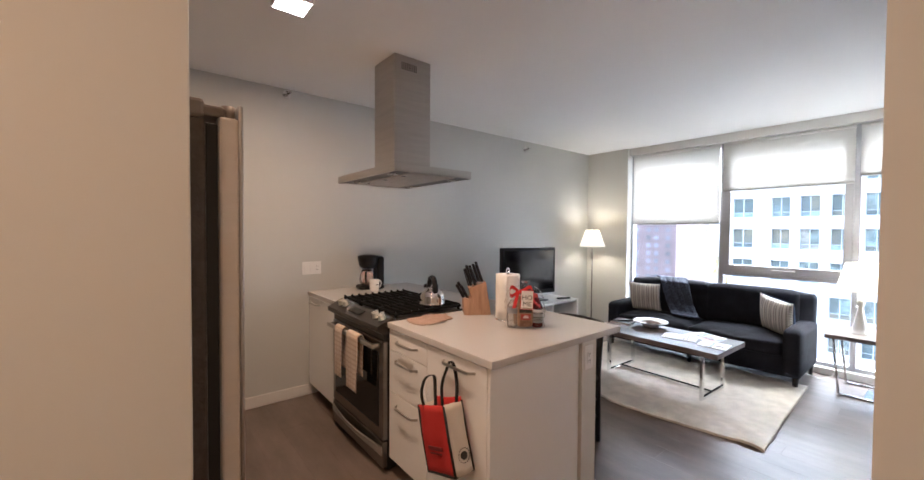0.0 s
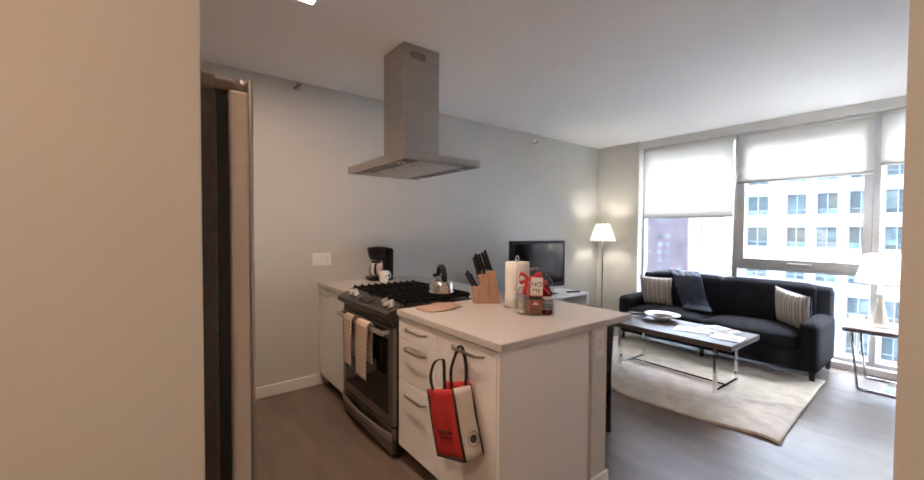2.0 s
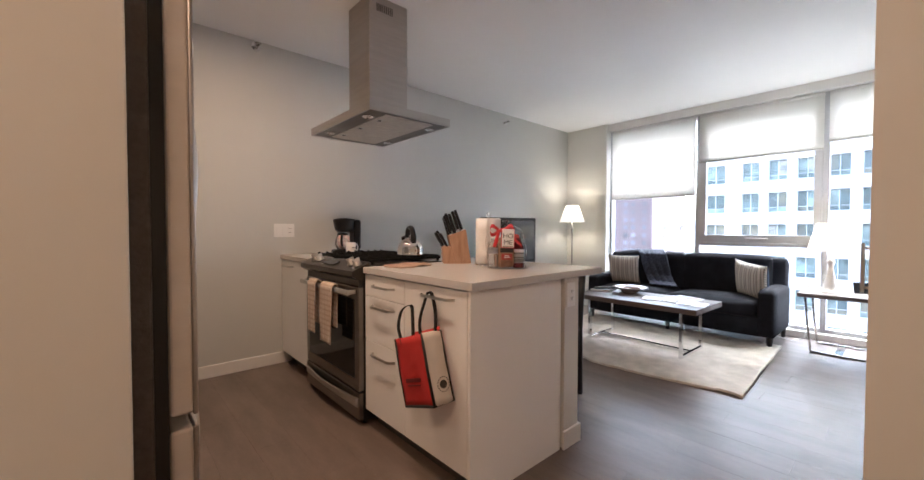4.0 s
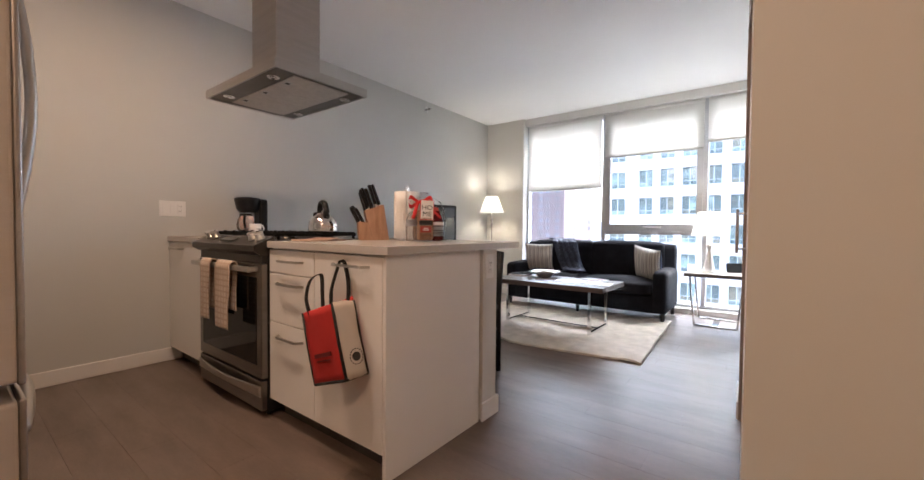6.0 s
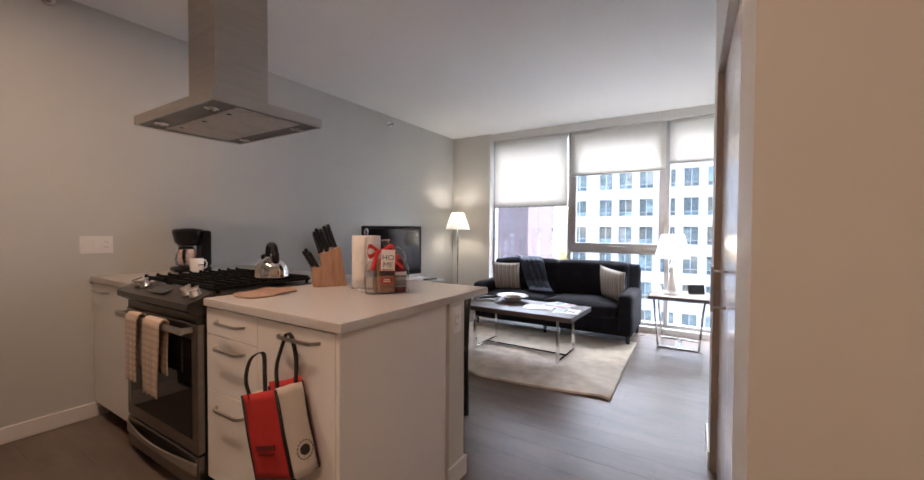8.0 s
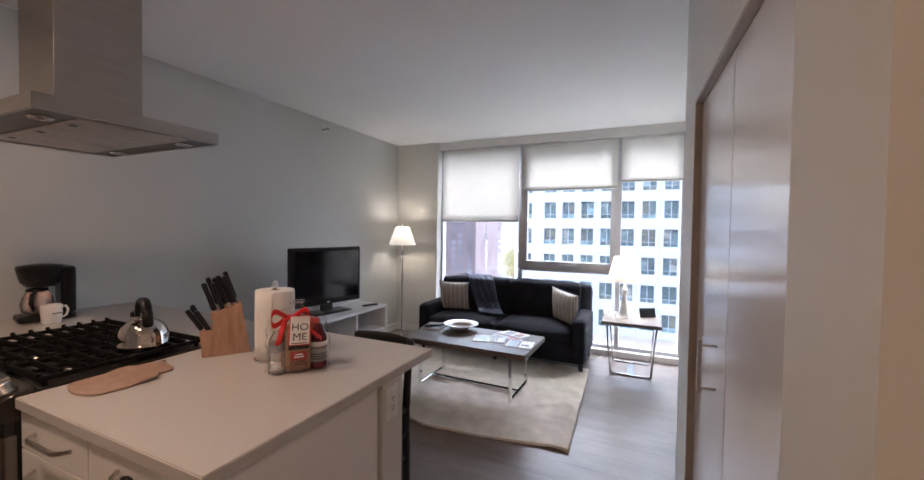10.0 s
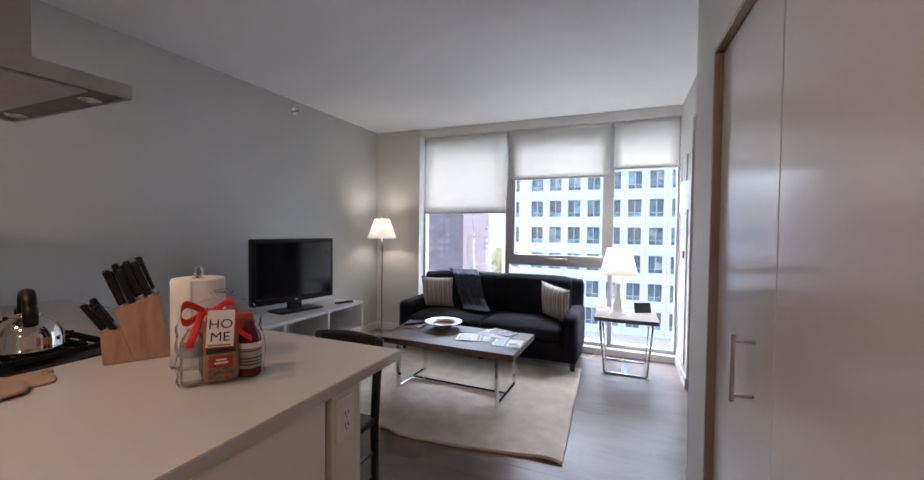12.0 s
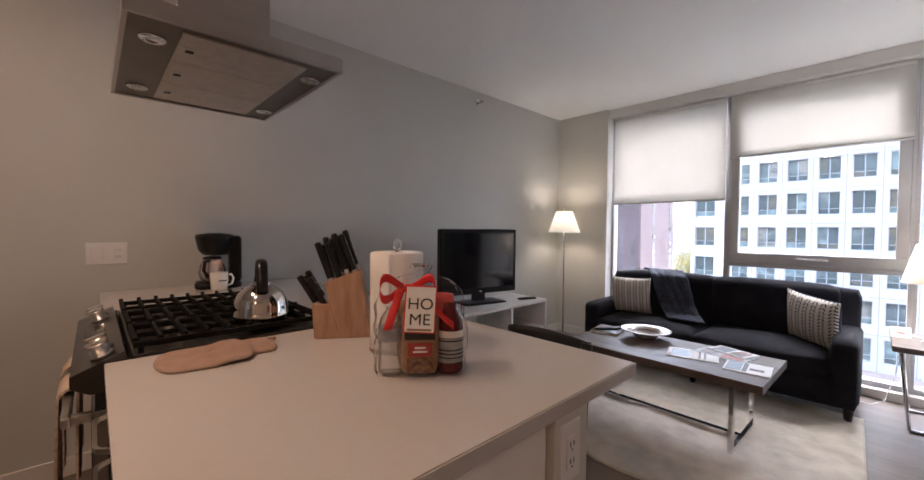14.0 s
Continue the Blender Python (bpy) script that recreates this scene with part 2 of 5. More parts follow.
M_TTOP = mat("greywood_top", (0.15, 0.118, 0.10), 0.45, vary=0.1, scale=5, fine=60, stretch=(8, 0.6, 8), colour2=(0.09, 0.07, 0.06), bump=0.08, spec=0.25)
M_ETOP = mat("greywood_pale_top", (0.20, 0.172, 0.155), 0.45, vary=0.08, scale=5, fine=60, stretch=(8, 0.6, 8), colour2=(0.145, 0.122, 0.11), bump=0.08, spec=0.3)
M_ALU = mat("window_aluminium", (0.52, 0.52, 0.53), 0.4, 0.3, vary=0.03)
M_GLASS = thin_glass("window_glass", (0.97, 0.985, 0.98), 0.0)
M_SHADE = cloth_through("roller_shade_cloth", (0.83, 0.815, 0.775), 0.34)
M_LSHADE = cloth_through("lamp_shade_cloth", (0.85, 0.80, 0.70), 0.32, 0.04, (1.0, 0.92, 0.78))
M_LIGHTON = glow("lit_diffuser", (1.0, 0.90, 0.78), 2.0)
M_BLOCK = mat("maple_block", (0.47, 0.285, 0.185), 0.5, vary=0.13, scale=16, fine=110, stretch=(3, 3, 0.5), colour2=(0.33, 0.185, 0.11))
M_PAPER = mat("paper_towel", (0.80, 0.78, 0.75), 0.95, vary=0.02, scale=20, bump=0.7, fine=180)
M_LINEN = mat("tan_quilted_cloth", (0.41, 0.27, 0.205), 0.95, vary=0.10, scale=25, bump=0.8, fine=300)
M_TOWEL = waffle_cloth("waffle_towel")
M_RED = mat("red_fabric", (0.52, 0.028, 0.022), 0.65, vary=0.06, scale=15, bump=0.3, fine=400)
M_REDRIB = mat("red_satin", (0.62, 0.02, 0.02), 0.35, vary=0.06)
M_BEIGEBAG = mat("cream_fabric", (0.60, 0.54, 0.47), 0.7, vary=0.04, bump=0.3, fine=400)
M_STRAP = mat("black_webbing", (0.012, 0.011, 0.011), 0.8, vary=0.1, bump=0.4, fine=400)
M_KRAFT = mat("kraft_pouch", (0.34, 0.20, 0.115), 0.5, vary=0.15, scale=25, fine=90)
M_LABELRED = mat("red_label", (0.42, 0.05, 0.04), 0.5, vary=0.15, scale=30)
M_DARKRED = mat("dark_red_drink", (0.10, 0.008, 0.012), 0.15, vary=0.1)
M_CELLO = thin_glass("cellophane", (0.995, 0.99, 0.99), 0.08, 0.012, 1.03)
M_BOTTLE = thin_glass("clear_bottle", (0.98, 0.985, 0.985), 0.04, 0.2, 1.25)
M_INK = mat("dark_print", (0.03, 0.025, 0.022), 0.6)
M_CARD = mat("white_card", (0.82, 0.80, 0.77), 0.6, vary=0.015)
M_PRINT = mat("magazine_print", (0.46, 0.46, 0.47), 0.45, vary=0.25, scale=14, colour2=(0.16, 0.17, 0.19), fine=30)
M_PRINT2 = mat("blue_print", (0.40, 0.41, 0.43), 0.45, vary=0.2, scale=18, colour2=(0.16, 0.17, 0.20), fine=30)
M_MIRROR = mat("mirror", (0.85, 0.86, 0.86), 0.02, 1.0, vary=0.0)
M_FRAMEG = mat("grey_frame", (0.16, 0.15, 0.15), 0.5, vary=0.05)
M_GRILLE = mat("grille_paint", (0.60, 0.60, 0.59), 0.45, vary=0.02)
M_BRASS = mat("bronze_frame", (0.40, 0.32, 0.26), 0.4, 0.4, vary=0.06)
M_CONC = mat("white_facade", (0.48, 0.47, 0.467), 0.8, vary=0.03, scale=0.3, fine=3)
M_FACGL = office_glass("facade_glass")
M_JOINTF = mat("facade_joint", (0.31, 0.305, 0.30), 0.8)
M_FACFR = mat("facade_window_frame", (0.42, 0.45, 0.47), 0.5, vary=0.05)
# one far brick in two tones: shade and light put into the colour
M_BRICK = mat("far_brick_shaded", (0.080, 0.058, 0.062), 0.9, vary=0.08, scale=0.2, fine=2)
M_BRICK2 = mat("far_brick_lit", (0.105, 0.075, 0.078), 0.9, vary=0.06, scale=0.2, fine=2)
M_FARWIN = mat("far_window", (0.10, 0.11, 0.13), 0.2, vary=0.1, rand=0.5, scale=0.5)
# distance haze is put into these pale far colours
M_HAZEWIN = mat("haze_toned_window_band", (0.34, 0.345, 0.365), 0.6, vary=0.08, scale=0.1, fine=1)
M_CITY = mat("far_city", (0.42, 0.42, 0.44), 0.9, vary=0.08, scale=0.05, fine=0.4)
# ground tone also raised to bounce daylight up to the ceiling
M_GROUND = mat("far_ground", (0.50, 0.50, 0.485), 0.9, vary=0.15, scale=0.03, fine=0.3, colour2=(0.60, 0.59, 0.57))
M_LEAF = mat("autumn_leaves", (0.11, 0.13, 0.03), 0.7, vary=0.3, scale=0.4, colour2=(0.22, 0.15, 0.03), fine=3)
M_BARK = mat("bark", (0.06, 0.045, 0.035), 0.9, vary=0.2)
M_TERR = mat("roof_gravel", (0.34, 0.28, 0.245), 0.9, vary=0.08, scale=0.3, fine=6)


# ---- building blocks ----
def box(bm, a, b, bevel=0.0, seg=2, m=None):
    """A box between two corners, edges rounded by bevel; m moves it."""
    r = bmesh.ops.create_cube(bm, size=1)
    vs = r["verts"]
    c = [(p + q) / 2 for p, q in zip(a, b)]
    s = [abs(q - p) for p, q in zip(a, b)]
    for v in vs:
        v.co = Vector((c[0] + v.co.x * s[0], c[1] + v.co.y * s[1], c[2] + v.co.z * s[2]))
    if m:
        for v in vs:
            v.co = m @ v.co
    if bevel:
        es = {e for v in vs for e in v.link_edges}
        bmesh.ops.bevel(bm, geom=list(es), offset=min(bevel, min(s) * 0.45), segments=seg, affect="EDGES", profile=0.5)
    return bm


def ring(centre, ax, ay, rx, ry, seg):
    return [Vector(centre) + ax * (rx * math.cos(2 * math.pi * k / seg)) + ay * (ry * math.sin(2 * math.pi * k / seg)) for k in range(seg)]


def skin(bm, rings, cap=True, closed=True):
    rows = [[bm.verts.new(p) for p in r] for r in rings]
    n = len(rows[0])
    for r0, r1 in zip(rows, rows[1:]):
        for k in range(n if closed else n - 1):
            bm.faces.new((r0[k], r0[(k + 1) % n], r1[(k + 1) % n], r1[k])).smooth = True
    if cap and closed:
        bm.faces.new(rows[0][::-1])
        bm.faces.new(rows[-1])
    return bm


def lathe(bm, profile, at=(0, 0, 0), seg=28, cap=True):
    """A turned body: (radius, height) pairs round the z axis."""
    X, Y = Vector((1, 0, 0)), Vector((0, 1, 0))
    return skin(bm, [ring((at[0], at[1], at[2] + z), X, Y, max(r, 1e-4), max(r, 1e-4), seg) for r, z in profile], cap)


def tube(bm, pts, r, seg=10, flat=1.0):
    """A round or flat rod along points."""
    pts = [Vector(p) for p in pts]
    rings, up = [], None
    for i, p in enumerate(pts):
        d = (pts[min(i + 1, len(pts) - 1)] - pts[max(i - 1, 0)]).normalized()
        ref = up if up else (Vector((0, 0, 1)) if abs(d.z) < 0.9 else Vector((1, 0, 0)))
        ax = (ref - d * ref.dot(d)).normalized()
        ay = d.cross(ax)
        up = ax
        rings.append(ring(p, ax, ay, r, r * flat, seg))
    return skin(bm, rings)


def arc(c, r, a0, a1, n, plane="xz"):
    out = []
    for k in range(n + 1):
        a = radians(a0 + (a1 - a0) * k / n)
        u, v = r * math.cos(a), r * math.sin(a)
        out.append((c[0] + u, c[1], c[2] + v) if plane == "xz" else (c[0], c[1] + u, c[2] + v) if plane == "yz" else (c[0] + u, c[1] + v, c[2]))
    return out


def soft_box(bm, a, b, r, puff=0.0, n=10, wob=0.0, seed=0):
    """An upholstered block: rounded edges, bulging faces, slight unevenness."""
    c = Vector([(p + q) / 2 for p, q in zip(a, b)])
    h = Vector([abs(q - p) / 2 for p, q in zip(a, b)])
    base = len(bm.verts)
    r0 = bmesh.ops.create_cube(bm, size=2)
    bmesh.ops.subdivide_edges(bm, edges=list({e for v in r0["verts"] for e in v.link_edges}), cuts=n, use_grid_fill=True)
    bm.verts.ensure_lookup_table()
    for v in bm.verts[base:]:
        p = Vector([v.co[k] * h[k] for k in range(3)])
        q = Vector([max(-(h[k] - r), min(h[k] - r, p[k])) for k in range(3)])
        d = p - q
        if d.length > 1e-6:
            p = q + d.normalized() * r
        u = v.co
        p.z += puff * u.z * (1 - u.x ** 2) * (1 - u.y ** 2)
        p.x += 0.4 * puff * u.x * (1 - u.z ** 2) * (1 - u.y ** 2)
        if wob:
            p += noise.noise_vector((p + c) * 6 + Vector((seed, seed, 0))) * wob
        v.co = c + p
    for f in bm.faces:
        f.smooth = True
    return bm


def sheet(bm, fn, nu, nv, thick):
    """A cloth or sheet with thickness: fn(u, v) gives the place, u and v from 0 to 1."""
    P = [[Vector(fn(i / nu, j / nv)) for j in range(nv + 1)] for i in range(nu + 1)]
    top, bot = [], []
    for i in range(nu + 1):
        tr, br = [], []
        for j in range(nv + 1):
            du = P[min(i + 1, nu)][j] - P[max(i - 1, 0)][j]
            dv = P[i][min(j + 1, nv)] - P[i][max(j - 1, 0)]
            nn = du.cross(dv)
            nn = nn.normalized() if nn.length > 1e-9 else Vector((0, 0, 1))
            tr.append(bm.verts.new(P[i][j] + nn * thick / 2))
            br.append(bm.verts.new(P[i][j] - nn * thick / 2))
        top.append(tr)
        bot.append(br)
    for i in range(nu):
        for j in range(nv):
            bm.faces.new((top[i][j], top[i + 1][j], top[i + 1][j + 1], top[i][j + 1])).smooth = True
            bm.faces.new((bot[i][j], bot[i][j + 1], bot[i + 1][j + 1], bot[i + 1][j])).smooth = True
    for i in range(nu):
        bm.faces.new((top[i][0], bot[i][0], bot[i + 1][0], top[i + 1][0]))
        bm.faces.new((top[i][nv], top[i + 1][nv], bot[i + 1][nv], bot[i][nv]))
    for j in range(nv):
        bm.faces.new((top[0][j], top[0][j + 1], bot[0][j + 1], bot[0][j]))
        bm.faces.new((top[nu][j], bot[nu][j], bot[nu][j + 1], top[nu][j + 1]))
    return bm


def prism(bm, outline, x0, x1):
    """A block whose y-z outline runs from x0 to x1."""
    a = [bm.verts.new((x0, y, z)) for y, z in outline]
    b = [bm.verts.new((x1, y, z)) for y, z in outline]
    n = len(a)
    for k in range(n):
        bm.faces.new((a[k], a[(k + 1) % n], b[(k + 1) % n], b[k]))
    bm.faces.new(a[::-1])
    bm.faces.new(b)
    return bm


def B():
    return bmesh.new()


def finish(name, bm, material):
    bmesh.ops.recalc_face_normals(bm, faces=bm.faces[:])
    me = bpy.data.meshes.new(name)
    bm.to_mesh(me)
    bm.free()
    me.materials.append(material)
    return me


def thing(name, at=(0, 0, 0), rz=0.0, label="", category="", group="", kind=""):
    ob = new(name)
    ob.matrix_world = pose(*at, 0, 0, rz)
    return tagged(ob, label, category, group, kind)


def part(name, bm, material, parent, label="", m=None):
    ob = new(name, finish(name, bm, material))
    ob.parent = parent
    if m:
        ob.matrix_local = m
    return tagged(ob, label)


def single(name, bm, material, label="", category="", kind="", m=None, group=""):
    ob = new(name, finish(name, bm, material))
    if m:
        ob.matrix_world = m
    return tagged(ob, label, category, group, kind)


def lettering(text, size, m, material, parent):
    cu = bpy.data.curves.new("lettering", "FONT")
    cu.body, cu.size, cu.extrude, cu.align_x, cu.align_y = text, size, 0.0004, "CENTER", "CENTER"
    tmp = new("lettering_source", cu)
    bpy.context.view_layer.update()
    me = bpy.data.meshes.new_from_object(tmp.evaluated_get(bpy.context.evaluated_depsgraph_get()))
    bpy.data.objects.remove(tmp)
    me.materials.clear()
    me.materials.append(material)
    ob = new("lettering", me)
    ob.parent, ob.matrix_local = parent, m
    return ob


# ---- structure ----
H = 2.65
floor = single("floor", box(B(), (-1.6, -1.2, -0.12), (5.97, 3.855, -0.006)), M_SUB, "grey-brown wood-look vinyl plank floor", "floor", "structure")
single("ceiling", box(B(), (-1.75, -1.35, H), (5.945, 4.0, H + 0.2)), M_CEIL, "smooth white painted ceiling", "ceiling", "structure")
single("wall_north", box(B(), (-1.6, 3.855, -0.12), (6.05, 4.0, H)), M_GREYWALL, "smooth light grey painted living room wall", "wall", "structure")
single("wall_west", box(B(), (-1.75, -1.35, -0.12), (-1.6, 4.0, H)), M_WALL, "plain greige painted wall", "wall", "structure")
single("wall_south", box(B(), (-1.6, -1.35, -0.12), (6.05, -1.2, H)), M_WALL, "plain greige painted wall", "wall", "structure")
single("wall_east", box(B(), (5.70, 3.21, -0.12), (5.945, 3.855, H)), M_WALL, "greige painted wall beside the window", "wall", "structure")
single("wall_southeast", box(B(), (5.06, -1.2, -0.12), (5.945, 0.22, H)), M_WALL, "white wall with a service door", "wall", "structure")
single("wall_header", box(B(), (3.27, 0.07, 2.345), (5.06, 0.22, H)), M_WALL, "white wall above the alcove opening", "wall", "structure")
single("window_header", box(B(), (5.74, 0.22, 2.55), (5.94, 3.21, H), 0.004), M_TRIM, "white painted trim above the roller shades", "trim", "structure")
single("wall_hall_left", box(B(), (-1.6, 1.36, -0.12), (0.383, 1.46, H), 0.004), M_WALL, "beige painted hallway wall beside the refrigerator", "wall", "structure")
bm = B()
plan = [(1.5, -1.2), (1.5, 0.40), (1.7899, 0.4078), (1.7931, 0.288), (1.62, 0.28), (1.62, -1.2)]
lo, hi = [bm.verts.new((x, y, -0.12)) for x, y in plan], [bm.verts.new((x, y, H)) for x, y in plan]
for k in range(6):
    bm.faces.new((lo[k], lo[(k + 1) % 6], hi[(k + 1) % 6], hi[k]))
bm.faces.new(lo[::-1])
bm.faces.new(hi)
single("wall_hall_right", bm, M_WALL, "beige painted hallway wall corner", "wall", "structure")
single("wall_closet_end", box(B(), (3.15, -1.2, -0.12), (3.268, 0.32, H)), M_WALL, "white closet end wall", "wall", "structure")

CLOSET = pose(1.5, 0.40, 0, 0, 0, 1.55)
bm = B()
box(bm, (1.42, -0.12, -0.12), (1.77, 0, H))
box(bm, (0.29, -0.12, 2.04), (1.42, 0, H))
single("wall_closet", bm, M_WALL, "white wall round the closet doors", "wall", "structure", CLOSET)
bm = B()
box(bm, (1.405, -0.10, 0), (1.42, 0.004, 2.025), 0.002)
box(bm, (0.29, -0.10, 2.025), (1.42, 0.004, 2.04), 0.002)
single("trim_closet_frame", bm, M_BRASS, "thin metal closet door frame", "trim", "structure", CLOSET)


def closet_door(x0, x1, handle_x):
    d = thing("closet_door", label="tall satin white closet door panel, closed", category="door", group="closet doors", kind="structure")
    d.matrix_world = CLOSET
    part("door_panel", box(B(), (x0, -0.06, 0.012), (x1, -0.025, 2.022), 0.002), M_DOOR, d)
    if handle_x:
        bm = B()
        box(bm, (handle_x - 0.006, 0.020, 0.895), (handle_x + 0.006, 0.032, 1.085), 0.003)
        for z in (0.915, 1.065):
            tube(bm, [(handle_x, -0.026, z), (handle_x, 0.022, z)], 0.005)
        part("door_handle", bm, M_STEELH, d, "brushed steel bar handle")


M_DOOR = mat("satin_door", (0.70, 0.68, 0.66), 0.17, vary=0.012, scale=1.5, fine=30, stretch=(1, 1, 0.2))
closet_door(0.852, 1.402, 0.985)
closet_door(0.293, 0.848, 0)


def baseboard(name, a, b, m=None):
    single(name, box(B(), a, b, 0.004), M_TRIM, "low painted baseboard", "baseboard", "structure", m)


baseboard("baseboard_north", (-1.6, 3.842, 0), (1.50, 3.855, 0.095))
baseboard("baseboard_north_living", (2.20, 3.842, 0), (5.70, 3.855, 0.095))
baseboard("baseboard_east", (5.687, 3.21, 0), (5.70, 3.842, 0.095))
baseboard("baseboard_southeast", (5.06, 0.22, 0), (5.76, 0.233, 0.095))
baseboard("baseboard_alcove", (5.047, -1.2, 0), (5.06, 0.233, 0.095))
baseboard("baseboard_closet", (1.42, 0, 0), (1.783, 0.013, 0.095), CLOSET)
baseboard("baseboard_closet_near", (0.0, 0, 0), (0.29, 0.013, 0.095), CLOSET)
baseboard("baseboard_hall", (1.487, -1.2, 0), (1.5, 0.413, 0.095))


# ---- window wall ----
def window_bay(y0, y1, opening, index):
    w = thing("window_%d" % index, (5.83, 0, 0), label="floor-to-ceiling aluminium window bay with clear glass", category="window", kind="structure")
    bm = B()
    box(bm, (0, y0, 0.07), (0.10, y0 + 0.024, 2.55), 0.003)
    box(bm, (0, y1 - 0.024, 0.07), (0.10, y1, 2.55), 0.003)
    box(bm, (0.004, y0 + 0.024, 0.07), (0.096, y1 - 0.024, 0.11), 0.003)
    box(bm, (0.004, y0 + 0.024, 2.51), (0.096, y1 - 0.024, 2.55), 0.003)
    part("window_frame", bm, M_ALU, w)
    if opening:
        bm = B()
        box(bm, (0.004, y0 + 0.024, 0.945), (0.096, y1 - 0.024, 0.985), 0.003)
        part("transom", bm, M_ALU, w)
        s = part("opening_sash", B(), M_ALU, w)
        bm = B()
        p, q = y0 + 0.026, y1 - 0.026
        box(bm, (-0.012, p, 0.987), (0.06, q, 1.075), 0.004)
        box(bm, (-0.012, p, 2.44), (0.06, q, 2.508), 0.004)
        box(bm, (-0.012, p, 1.075), (0.06, p + 0.065, 2.44), 0.004)
        box(bm, (-0.012, q - 0.065, 1.075), (0.06, q, 2.44), 0.004)
        s.data = finish("opening_sash", bm, M_ALU)
        bm = B()
        c = (p + q) / 2 - 0.02
        tube(bm, [(-0.012, c - 0.10, 1.035), (-0.03, c - 0.085, 1.035), (-0.034, c, 1.032), (-0.03, c + 0.085, 1.035), (-0.012, c + 0.10, 1.035)], 0.010, 8)
        part("sash_handle", bm, M_STEELH, s, "brushed steel pull handle")
        part("pane", box(B(), (0.03, p + 0.065, 1.075), (0.036, q - 0.065, 2.44)), M_GLASS, w).visible_shadow = False
        part("pane", box(B(), (0.05, y0 + 0.024, 0.11), (0.056, y1 - 0.024, 0.945)), M_GLASS, w).visible_shadow = False
    else:
        part("pane", box(B(), (0.05, y0 + 0.024, 0.11), (0.056, y1 - 0.024, 2.51)), M_GLASS, w).visible_shadow = False
    return w


window_bay(2.06, 3.21, False, 1)
window_bay(0.88, 2.06, True, 2)
window_bay(0.22, 0.88, False, 3)
single("window_sill", box(B(), (5.76, 0.22, 0), (5.94, 3.21, 0.07), 0.004), M_TRIM, "low white painted window curb", "sill", "structure")


def roller_shade(y0, y1, z):
    s = thing("roller_shade", (5.80, 0, 0), label="off-white woven roller shade partly lowered", category="shade", group="roller shades")
    part("shade_cloth", sheet(B(), lambda u, v: (0.003 * math.sin(v * 5), y0 + (y1 - y0) * u, z + (2.545 - z) * v), 6, 10, 0.0025), M_SHADE, s)
    part("hem_bar", tube(B(), [(0, y0, z - 0.004), (0, y1, z - 0.004)], 0.011, 10), M_SHADEBAR, s)
    part("roller_tube", tube(B(), [(0.01, y0, 2.525), (0.01, y1, 2.525)], 0.02, 12), M_TRIM, s)


M_SHADEBAR = mat("shade_hem", (0.58, 0.56, 0.52), 0.6, vary=0.02)
roller_shade(2.078, 3.172, 1.580)
roller_shade(0.900, 2.042, 1.972)
roller_shade(0.238, 0.862, 2.042)

# service door and grille
sd = thing("service_door", (0, 0.22, 0), label="white metal service door flush in the wall", category="door", kind="structure")
bm = B()
for a, b in (((5.20, 0, 0.17), (5.225, 0.012, 1.565)), ((5.655, 0, 0.17), (5.68, 0.012, 1.565)), ((5.225, 0, 1.54), (5.655, 0.012, 1.565)), ((5.225, 0, 0.17), (5.655, 0.012, 0.195))):
    box(bm, a, b, 0.002)
part("door_frame", bm, M_TRIM, sd)
part("door_panel", box(B(), (5.227, 0, 0.197), (5.653, 0.007, 1.538), 0.002), M_DOOR, sd)
part("latch", box(B(), (5.33, 0.005, 1.12), (5.37, 0.022, 1.19), 0.004), M_BRASS, sd, "small metal latch")
gr = thing("wall_grille", (-0.08, 0.22, 0.03), label="white louvred return-air wall grille", category="vent")
bm = B()
for a, b in (((5.36, 0, 1.80), (5.385, 0.012, 2.04)), ((5.715, 0, 1.80), (5.74, 0.012, 2.04)), ((5.385, 0, 2.015), (5.715, 0.012, 2.04)), ((5.385, 0, 1.80), (5.715, 0.012, 1.825))):
    box(bm, a, b, 0.002)
part("frame", bm, M_GRILLE, gr)
part("backing", box(B(), (5.385, 0, 1.825), (5.715, 0.002, 2.015)), M_FRAMEG, gr)
for k in range(9):
    part("slat", box(B(), (5.386, -0.001, -0.001), (5.714, 0.009, 0.001), m=pose(0, 0.002, 1.836 + k * 0.021, 35)), M_GRILLE, gr)

mi = thing("wall_mirror", (5.06, -0.015, 0.01), label="tall mirror in a flat grey frame", category="mirror")
bm = B()
for a, b in (((-0.025, 0.07, 0.80), (0, 0.13, 1.90)), ((-0.025, -0.45, 0.80), (0, -0.39, 1.90)), ((-0.025, -0.39, 1.84), (0, 0.07, 1.90)), ((-0.025, -0.39, 0.80), (0, 0.07, 0.86))):
    box(bm, a, b, 0.003)
part("frame", bm, M_FRAMEG, mi)
part("mirror_glass", box(B(), (-0.012, -0.39, 0.86), (-0.001, 0.07, 1.84)), M_MIRROR, mi)


